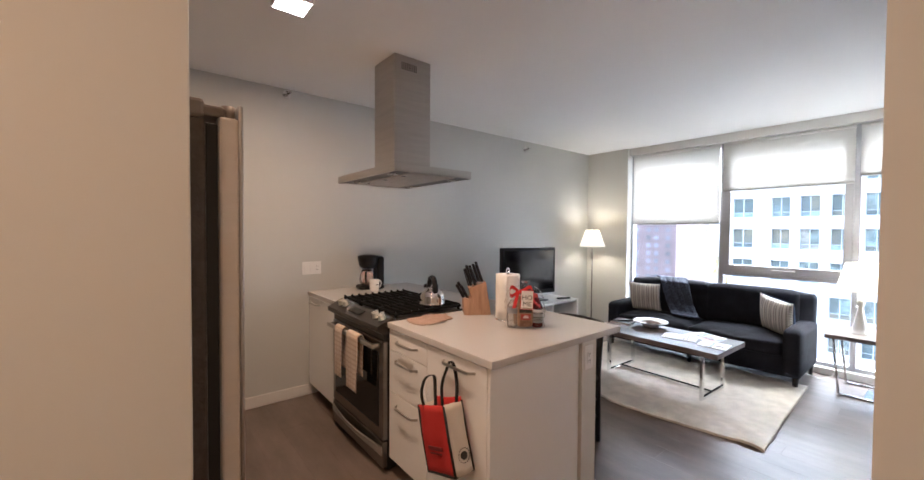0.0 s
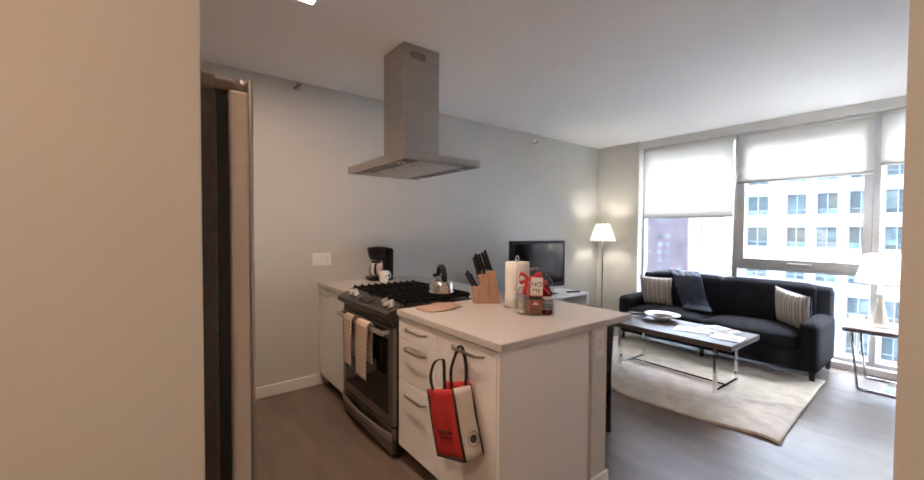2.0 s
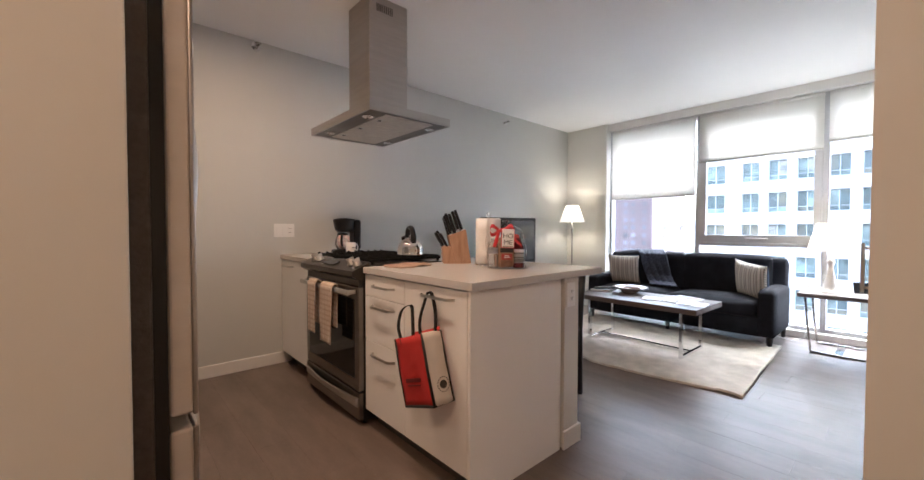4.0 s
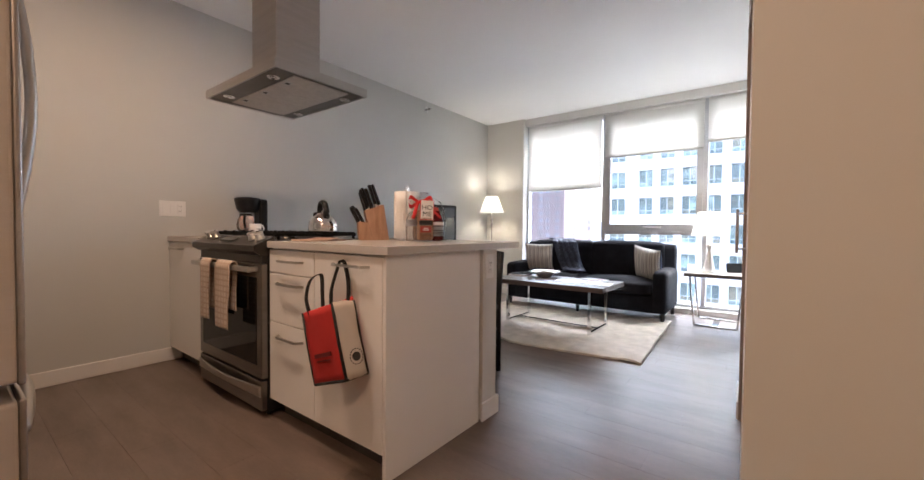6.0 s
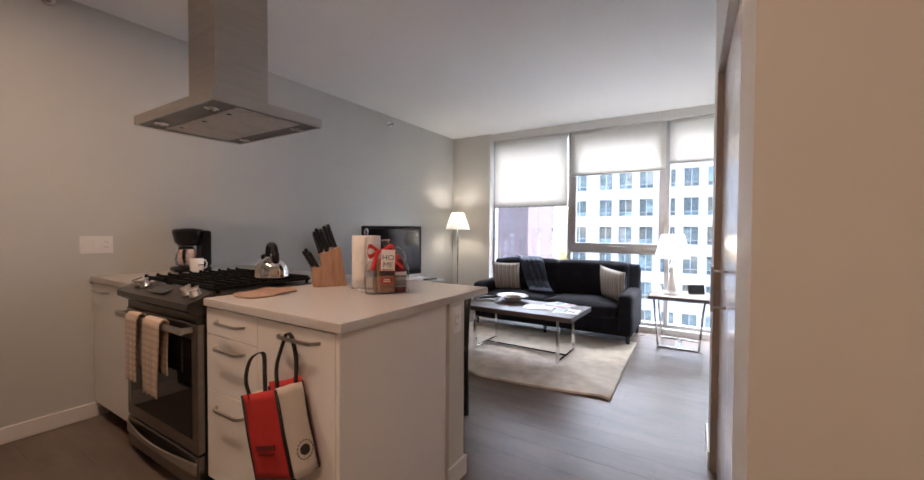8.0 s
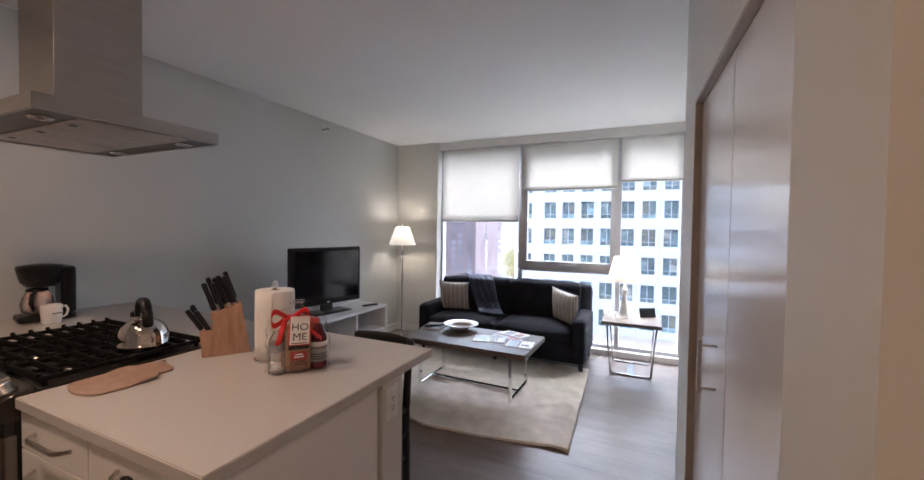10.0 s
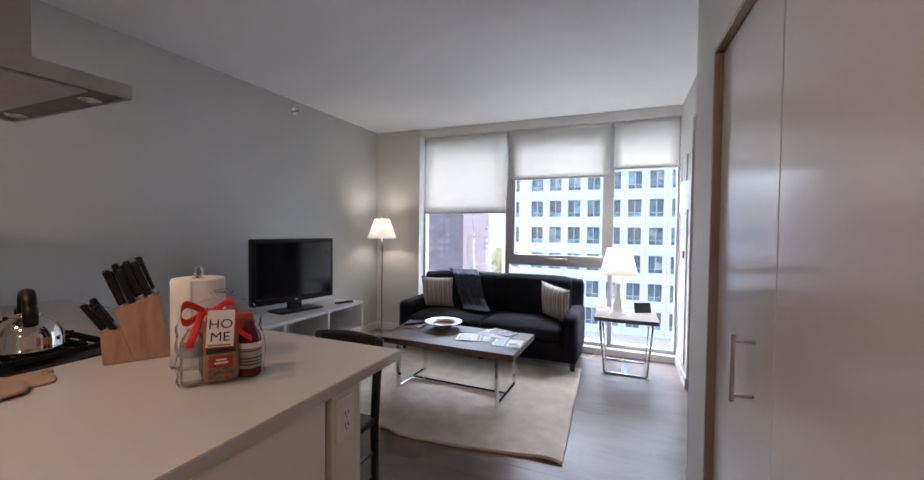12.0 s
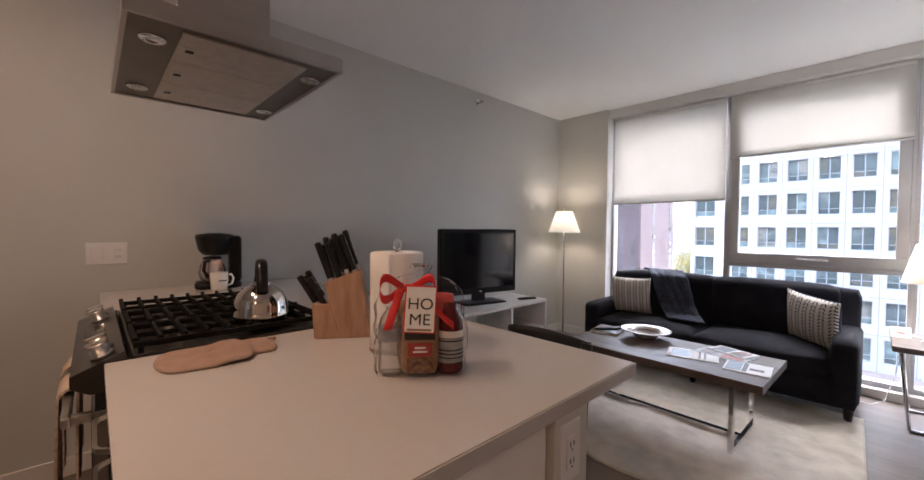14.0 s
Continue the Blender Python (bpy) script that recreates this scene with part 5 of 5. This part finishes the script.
M_MIX = mat("nut_mix", (0.30, 0.17, 0.09), 0.35, vary=0.4, scale=90, colour2=(0.07, 0.025, 0.02), fine=200)
part("label", box(B(), (-0.030, -0.0452, 0.056), (0.029, -0.0425, 0.092), 0.001), M_LABELRED, po, "dark red printed label")
part("clear_panel", box(B(), (-0.032, -0.0450, 0.014), (0.031, -0.0425, 0.054), 0.001), M_MIX, po, "window with mixed nuts behind it")
part("banner", box(B(), (-0.037, -0.0450, 0.100), (0.036, -0.0425, 0.126), 0.001), M_INK, po, "black printed banner")
for z, w in ((0.136, 0.024), (0.145, 0.016)):
    part("print_bar", box(B(), (-w, -0.0450, z - 0.003), (w, -0.0425, z + 0.003)), M_INK, po)
for z, w in ((0.080, 0.013), (0.070, 0.017)):
    part("print_bar", box(B(), (-w, -0.0462, z - 0.0025), (w, -0.045, z + 0.0025)), M_CARD, po)
ju = part("juice_bottle", lathe(B(), [(0, 0.006), (0.030, 0.006), (0.033, 0.012), (0.033, 0.12), (0.030, 0.14), (0.016, 0.17), (0.015, 0.185), (0, 0.185)], (0.073, -0.002, 0), 24), M_DARKRED, gb, "dark red bottled drink")
part("label", lathe(B(), [(0.0338, 0.035), (0.0338, 0.098)], (0.073, -0.002, 0), 24, False), M_PRINT, ju, "grey printed label")
part("neck_band", lathe(B(), [(0.0341, 0.100), (0.0341, 0.118)], (0.073, -0.002, 0), 24, False), M_CARD, ju, "white paper band")
for z in (0.046, 0.056, 0.066, 0.090):
    part("print_bar", lathe(B(), [(0.0343, z), (0.0343, z + 0.004)], (0.073, -0.002, 0), 24, False), M_INK, ju)
part("snack_bag", soft_box(B(), (0.012, 0.012, 0.006), (0.086, 0.048, 0.212), 0.016, 0, 6, 0.004, 7), M_LABELRED, gb, "red foil snack bag")
part("crisp_packet", soft_box(B(), (-0.06, 0.014, 0.006), (-0.004, 0.048, 0.19), 0.014, 0, 6, 0.004, 9), M_KRAFT, gb)
part("gathered_top", lathe(B(), [(0.010, 0.255), (0.014, 0.265), (0.03, 0.285), (0.022, 0.292), (0.01, 0.27)], (0, 0, 0), 18, False), M_CELLO, gb, "gathered cellophane top")
bm = B()
for s in (-1, 1):
    sheet(bm, lambda u, v, s=s: (s * (0.01 + 0.055 * math.sin(math.pi * u) ** 0.8) - 0.03, -0.03 - 0.02 * math.sin(math.pi * u), 0.232 + 0.028 * math.sin(2 * math.pi * u) + (v - 0.5) * 0.022), 18, 3, 0.001)
sheet(bm, lambda u, v: (-0.045 - 0.03 * u + (v - 0.5) * 0.02, -0.055 - 0.02 * u + 0.004 * math.sin(6 * u), 0.235 - 0.10 * u), 12, 3, 0.001)
sheet(bm, lambda u, v: (0.0 + 0.075 * u + 0.004 * math.sin(7 * u), -0.05 - 0.02 * math.sin(2 * u), 0.232 - 0.09 * u + (v - 0.5) * 0.018), 12, 3, 0.001)
box(bm, (-0.040, -0.05, 0.222), (-0.018, -0.03, 0.244), 0.006)
part("ribbon_bow", bm, M_REDRIB, gb, "red satin ribbon bow")
TAG = pose(0.0, -0.076, 0.186, -8, 3, 0)
tag = part("gift_tag", box(B(), (-0.0365, -0.001, -0.058), (0.0365, 0.001, 0.058), 0.0008), M_REDRIB, gb, "white card tag with a red border", TAG)
part("card_face", box(B(), (-0.0332, -0.0022, -0.0545), (0.0332, -0.0012, 0.0545)), M_CARD, tag)
for txt, z in (("HO", 0.012), ("ME", -0.026)):
    lettering(txt, 0.039, pose(0, -0.0026, z, 90), M_INK, tag)
part("print_bar", box(B(), (-0.028, -0.0028, -0.052), (0.028, -0.0022, -0.047)), M_KRAFT, tag)

# kettle
GZ = 0.965
ke = thing("kettle", (1.822, 2.505, GZ), 77, "polished steel whistling kettle with black handle on the range", "kettle")
ke.scale = (0.98, 0.98, 0.96)
M_MIRRST = mat("polished_steel", (0.66, 0.63, 0.60), 0.07, 1.0, vary=0.02)
part("body", lathe(B(), [(0.0, 0), (0.083, 0), (0.088, 0.004), (0.088, 0.010), (0.086, 0.012), (0.087, 0.034), (0.083, 0.058), (0.073, 0.081), (0.057, 0.098), (0.040, 0.108), (0.038, 0.111), (0, 0.112)], seg=44), M_MIRRST, ke, "mirror-polished steel body")
part("lid", lathe(B(), [(0.037, 0.110), (0.033, 0.118), (0.012, 0.122), (0.008, 0.127), (0.011, 0.132), (0.008, 0.136), (0, 0.137)], seg=28), M_MIRRST, ke)
part("spout", tube(B(), [(0.07, 0, 0.055), (0.098, 0, 0.085), (0.115, 0, 0.108)], 0.017, 12), M_MIRRST, ke)
part("spout_cap", tube(B(), [(0.112, 0, 0.104), (0.124, 0, 0.119)], 0.0185, 12), M_BLKPL, ke)
part("handle", tube(B(), [(-0.062, 0, 0.092), (-0.058, 0, 0.14)] + arc((0, 0, 0.146), 0.046, 180, 12, 12) + [(0.056, 0, 0.10)], 0.0125, 10, 1.5), M_BLKPL, ke, "arched black handle")

# coffee maker and mug
cm = thing("coffee_maker", (1.945, 3.675, CT), -100, "black drip coffee maker with a glass carafe", "coffee maker")
part("base", soft_box(B(), (-0.085, -0.13, 0), (0.085, 0.10, 0.04), 0.018, 0, 6), M_BLKPL, cm)
part("tower", box(B(), (-0.08, 0.035, 0.035), (0.08, 0.10, 0.30), 0.02, 3), M_BLKPL, cm)
part("filter_basket", lathe(B(), [(0.06, 0.19), (0.082, 0.215), (0.098, 0.29), (0.094, 0.305), (0.03, 0.315), (0, 0.315)], (0, -0.03, 0), 32), M_BLKPL, cm)
ca = part("carafe", lathe(B(), [(0.045, 0.042), (0.062, 0.055), (0.068, 0.09), (0.06, 0.13), (0.046, 0.155), (0.046, 0.165)], (0, -0.045, 0), 32, False), M_BOTTLE, cm, "clear glass carafe")
part("lid", lathe(B(), [(0.047, 0.165), (0.044, 0.178), (0, 0.182)], (0, -0.045, 0), 24), M_BLKPL, ca)
part("handle", tube(B(), [(0.045, -0.06, 0.16), (0.095, -0.08, 0.155), (0.105, -0.085, 0.11), (0.07, -0.07, 0.07)], 0.009, 8), M_BLKPL, ca)
M_SACHET = mat("sachet_print", (0.78, 0.72, 0.68), 0.5, vary=0.12, scale=28, colour2=(0.62, 0.28, 0.20), fine=60)
part("sachets", soft_box(B(), (-0.046, -0.092, 0.047), (0.046, 0.0, 0.155), 0.025, 0.01, 8, 0.014, 2), M_SACHET, cm, "printed coffee sachets inside the carafe")
mg = thing("mug", (1.905, 3.535, CT), 10, "white ceramic coffee mug with printed band", "mug")
part("cup", lathe(B(), [(0, 0), (0.036, 0), (0.039, 0.006), (0.043, 0.05), (0.044, 0.098), (0.042, 0.10), (0.040, 0.096), (0.038, 0.05), (0.035, 0.01), (0, 0.008)], seg=32, cap=False), M_CERAMIC, mg)
part("handle", tube(B(), [(0.040, 0, 0.082), (0.062, 0, 0.085), (0.074, 0, 0.062), (0.066, 0, 0.034), (0.040, 0, 0.022)], 0.006, 8), M_CERAMIC, mg)
part("print_bar", box(B(), (-0.02, -0.0448, 0.055), (0.02, -0.041, 0.060), 0.0005), M_INK, mg)

# tote bag on the cabinet door handle
to = thing("tote_bag", label="red and cream fabric tote bag hung on a cabinet handle", category="tote bag")
to.matrix_world = pose(1.362, 1.755, 0.848, -18, 0, 0)
bw, bd, bh, zt, BY = 0.105, 0.052, 0.29, -0.165, 0.075


def slab(bm, f, nu=8, nv=10, wob=0.006, seed=0):
    return sheet(bm, lambda u, v: Vector(f(u, v)) + noise.noise_vector((u * 3 + seed, v * 3, seed)) * wob, nu, nv, 0.003)


part("front_panel", slab(B(), lambda u, v: (-bd, BY - bw + 2 * bw * u, zt - bh * v), seed=1), M_RED, to, "red front panel")
part("back_panel", slab(B(), lambda u, v: (bd * 0.9, BY - bw + 2 * bw * u, zt + 0.014 - (bh + 0.014) * v), seed=2), M_RED, to, "red back panel")
part("side_panel", slab(B(), lambda u, v: (-bd + 1.9 * bd * u, BY - bw - 0.012 * math.sin(math.pi * u), zt - bh * v), seed=3), M_BEIGEBAG, to, "cream side panel")
part("side_panel", slab(B(), lambda u, v: (-bd + 1.9 * bd * u, BY + bw, zt - bh * v), seed=4), M_BEIGEBAG, to, "cream side panel")
part("bottom_panel", slab(B(), lambda u, v: (-bd + 1.9 * bd * u, BY - bw + 2 * bw * v, zt - bh), seed=5), M_RED, to)
bm = B()
for x, y in ((-bd, BY - bw), (-bd, BY + bw), (0.9 * bd, BY - bw), (0.9 * bd, BY + bw)):
    tube(bm, [(x, y, zt), (x - 0.003, y, zt - bh / 2), (x, y, zt - bh)], 0.006, 8)
for y in (BY - bw, BY + bw):
    tube(bm, [(-bd, y, zt - bh), (0.9 * bd, y, zt - bh)], 0.005, 8)
for x in (-bd, 0.9 * bd):
    tube(bm, [(x, BY - bw, zt - bh), (x, BY + bw, zt - bh)], 0.006, 8)
part("piping", bm, M_STRAP, to, "black edge piping")


def strap(pts):
    path = []
    for i in range(len(pts) - 1):
        for k in range(6):
            path.append(Vector(pts[i]).lerp(Vector(pts[i + 1]), k / 6))
    path.append(Vector(pts[-1]))
    for _ in range(6):
        path = [path[0]] + [(path[i - 1] + path[i] * 2 + path[i + 1]) / 4 for i in range(1, len(path) - 1)] + [path[-1]]
    n_ = len(path) - 1
    return sheet(B(), lambda u, v: path[round(u * n_)] + Vector((0.0, (v - 0.5) * 0.022, 0.0)), n_, 2, 0.003)


part("strap", strap([(-bd, BY + 0.05, zt - 0.03), (-bd - 0.006, BY + 0.062, zt + 0.05), (-bd - 0.002, BY + 0.01, zt + 0.125), (-bd + 0.02, BY - 0.05, zt + 0.135), (-bd + 0.01, BY - 0.045, zt + 0.07), (-bd, BY - 0.035, zt - 0.03)]), M_STRAP, to, "black webbing strap, slack")
part("strap", strap([(0.85 * bd, BY + 0.05, zt - 0.03), (0.05, BY + 0.04, zt + 0.07), (0.05, 0.02, -0.002), (0.045, 0.0, 0.012), (0.05, -0.02, -0.004), (0.05, -0.02, zt + 0.07), (0.85 * bd, BY - 0.06, zt - 0.03)]), M_STRAP, to, "black webbing strap on the handle")
M_MARO = mat("maroon_print", (0.16, 0.012, 0.012), 0.6)
for z, w, h in ((-0.19, 0.055, 0.016), (-0.206, 0.045, 0.005)):
    part("print_bar", box(B(), (-bd - 0.010, BY - w + 0.005, zt + z), (-bd - 0.0055, BY + w + 0.005, zt + z + h)), M_MARO, to)
part("round_mark", tube(B(), [(0.0, BY - bw - 0.0175, zt - 0.215), (0.0, BY - bw - 0.0085, zt - 0.215)], 0.017, 24), M_INK, to, "round dark printed mark")
bm = B()
for k in range(16):
    a = k * 2 * math.pi / 16
    box(bm, (-0.0016, -0.001, -0.0032), (0.0016, 0.001, 0.0032), m=pose(0.029 * math.cos(a), BY - bw - 0.0165, zt - 0.215 + 0.029 * math.sin(a)) @ pose(0, 0, 0, 0, -math.degrees(a), 0))
part("mark_ring", bm, M_INK, to)

# ---- outside ----
wb_ = thing("office_building", (62, 0, 0), label="white concrete office building with a grid of windows", category="building")
ST, BAY, PIER, WH = 3.98, 2.78, 0.93, 2.55
Y1, N, Z0, NZ = 17.61, 16, -29.9, 15
bm = B()
W = N * BAY
for k in range(NZ + 1):
    z = Z0 + k * ST
    box(bm, (0, Y1 - W, z), (1.2, Y1 + 1.39, z + ST - WH))
for k in range(NZ):
    z = Z0 + k * ST + ST - WH
    for j in range(N + 1):
        y = Y1 - j * BAY
        a, b = (y + 0.94, y + 1.39) if j == 0 else (y - PIER / 2, y + 1.42) if j == 1 else (y - PIER / 2, y + PIER / 2) if j < N else (y, y + PIER)
        box(bm, (0, a, z), (1.2, b, z + WH))
part("wall", bm, M_CONC, wb_)
part("rear_wall", box(B(), (1.2, Y1 - W, Z0), (22, Y1 + 1.39, Z0 + NZ * ST + 1.5)), M_CONC, wb_)
part("roof", box(B(), (1.2, Y1 - W, Z0 + NZ * ST + 1.5), (22, Y1 + 1.39, Z0 + NZ * ST + 2.0)), M_TERR, wb_)
ww = BAY - PIER
bm = B()
for a, b in (((0.35, 0, 0), (0.45, 0.07, WH)), ((0.35, ww - 0.07, 0), (0.45, ww, WH)), ((0.35, 0.07, 0), (0.45, ww - 0.07, 0.09)), ((0.35, 0.07, WH - 0.09), (0.45, ww - 0.07, WH)), ((0.35, ww * 0.5 - 0.04, 0.09), (0.45, ww * 0.5 + 0.04, WH - 0.09)), ((0.36, 0.07, 0.62), (0.44, ww - 0.07, 0.68))):
    box(bm, a, b)
wme = finish("window", bm, M_FACFR)
pme = [finish("pane", box(B(), (0.40, a, c), (0.43, b, d)), M_FACGL) for a, b, c, d in ((0.05, ww * 0.5, 0.65, WH - 0.05), (ww * 0.5, ww - 0.05, 0.65, WH - 0.05), (0.05, ww - 0.05, 0.05, 0.65))]
for k in range(NZ):
    for j in range(N):
        w_ = new("window", wme)
        w_.parent = wb_
        first = Y1 - (j + 1) * BAY + PIER / 2
        w_.location = (0, first, Z0 + k * ST + ST - WH)
        if j == 0:
            w_.location.y, w_.scale = Y1 - 1.36, (1, 1.243, 1)
        for me_ in pme:
            p_ = new("pane", me_)
            p_.parent = w_
bm = B()
for j in range(1, N):
    y = Y1 - j * BAY
    box(bm, (-0.004, y - 0.035, Z0), (0.05, y + 0.035, Z0 + NZ * ST + 1.4))
for k in range(NZ):
    z = Z0 + k * ST + 0.42
    box(bm, (-0.003, Y1 - W, z - 0.03), (0.05, Y1 + 1.39, z + 0.03))
part("panel_joints", bm, M_JOINTF, wb_, "thin grey joints between wall panels")

pod = thing("podium_building", (30, 0, -36), label="low beige flat-roofed building below the office facade", category="building")
part("wall", box(B(), (0, -60, 0), (31.9, 19, 22.2)), M_CONC, pod)
part("roof", box(B(), (0.3, -59.7, 22.2), (31.9, 18.7, 22.5)), M_TERR, pod, "beige gravel roof")
bm = B()
box(bm, (0, -60, 22.2), (0.3, 19, 23.1))
box(bm, (0.3, 18.7, 22.2), (31.9, 19, 23.1))
part("parapet", bm, M_CONC, pod, "low pale parapet")
for x, y in ((9, -6), (17, 4), (14, -18)):
    part("roof_vent", box(B(), (x, y, 22.5), (x + 1.6, y + 2.4, 23.4), 0.1), M_CITY, pod, "small pale roof vent box")

tw_ = thing("brick_tower", (150, 66, -36), 0, "distant red brick apartment tower with small windows", "building")
# front takes the shaded brick tone, side the lit one
part("wall", box(B(), (0, -3.6, 0), (33, 34, 58)), M_BRICK, tw_, "red brick front coloured in a darker shaded tone")
part("side_wall", box(B(), (0.02, -4.0, 0), (33, -3.6, 57.6)), M_BRICK2, tw_, "brick side wall coloured in a paler lit tone")
part("roof_house", box(B(), (8, 6, 58), (20, 20, 61)), M_BRICK2, tw_)
fme = finish("window", box(B(), (-0.12, -0.75, 0), (0.05, 0.75, 1.5)), M_FARWIN)
sme = finish("window", box(B(), (-1.1, -0.12, 0), (1.1, 0.05, 1.5)), M_FARWIN)
for k in range(19):
    for me_, x, y in [(fme, 0, y) for y in (-1.2, 3.0, 6.0, 10.5, 13.5, 18.0, 21.0, 25.5)] + [(sme, 12.0, -4.0), (sme, 29.5, -4.0)]:
        w_ = new("window", me_)
        w_.parent, w_.location = tw_, (x, y, 2 + k * 2.95)

single("ground", box(B(), (6.3, -1500, -37), (3000, 1500, -36)), M_GROUND, "street level and far city ground in a pale haze tone", "ground", "structure")
random.seed(5)
for k, (x, y, w, h) in enumerate(((260, 84, 18, 40), (320, 118, 26, 34), (420, 128, 40, 44), (520, 190, 60, 40), (240, 62, 12, 30), (700, 205, 80, 46), (420, 230, 40, 52))):
    c_ = thing("far_building", (x, y, -36), 0, "distant city building coloured in pale haze tones", "building", "far buildings")
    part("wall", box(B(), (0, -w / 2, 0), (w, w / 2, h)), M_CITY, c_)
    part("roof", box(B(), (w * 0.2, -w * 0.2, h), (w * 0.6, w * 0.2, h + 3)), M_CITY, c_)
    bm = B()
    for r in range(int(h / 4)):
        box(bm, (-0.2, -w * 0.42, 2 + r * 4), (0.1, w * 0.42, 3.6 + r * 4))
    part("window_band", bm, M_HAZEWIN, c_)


def street_tree(x, y, h, seed):
    rnd = random.Random(seed)
    t_ = thing("street_tree", (x, y, -36), 0, "tree with yellow-green autumn leaves far below", "tree", "street trees")
    bm = B()
    tube(bm, [(0, 0, 0), (0.1, 0.1, h * 0.3), (0, 0, h * 0.75)], 0.35, 8)
    for k in range(5):
        a = rnd.uniform(0, 6.28)
        tube(bm, [(0, 0, h * (0.3 + 0.07 * k)), (h * 0.2 * math.cos(a), h * 0.2 * math.sin(a), h * (0.5 + 0.07 * k))], 0.12, 6)
    part("trunk", bm, M_BARK, t_)
    vs, fs = [], []
    for k in range(700):
        d = Vector((rnd.gauss(0, 1), rnd.gauss(0, 1), rnd.gauss(0, 1))).normalized() * rnd.uniform(0.35, 1) ** 0.5
        c = Vector((d.x * h * 0.3, d.y * h * 0.3, h * 0.65 + d.z * h * 0.33)) + noise.noise_vector(d * 2 + Vector((seed, 0, 0))) * h * 0.1
        n1 = Vector((rnd.gauss(0, 1), rnd.gauss(0, 1), rnd.gauss(0, 1))).normalized() * 0.6
        n2 = n1.orthogonal().normalized() * 0.5
        i = len(vs)
        vs += [c - n1, c + n2, c + n1, c - n2]
        fs.append((i, i + 1, i + 2, i + 3))
    me = bpy.data.meshes.new("crown")
    me.from_pydata(vs, [], fs)
    me.materials.append(M_LEAF)
    o = new("crown", me)
    o.parent = t_


for k, (x, y) in enumerate(((230, 66), (238, 72), (250, 69), (225, 60), (262, 79))):
    street_tree(x, y, 24 + 3 * (k % 3), k + 1)

# ---- floor planks ----
plank_w, plank_l = 0.178, 1.22
pk = {}
row = 0
x = -1.6
while x < 5.97:
    x1 = min(x + plank_w, 5.97)
    y = -1.2 - (row * 0.43) % plank_l
    while y < 3.855:
        a, b = max(y, -1.2), min(y + plank_l, 3.855)
        if b - a > 0.02:
            key = (round(x1 - x, 3), round(b - a, 3))
            if key not in pk:
                pk[key] = finish("plank", box(B(), (0.0003, 0.0003, -0.006), (key[0] - 0.0003, key[1] - 0.0003, 0), 0.0003, 1), M_FLOOR)
            o = new("plank", pk[key])
            o.parent, o.location = floor, (x, a, 0)
        y += plank_l
    x += plank_w
    row += 1
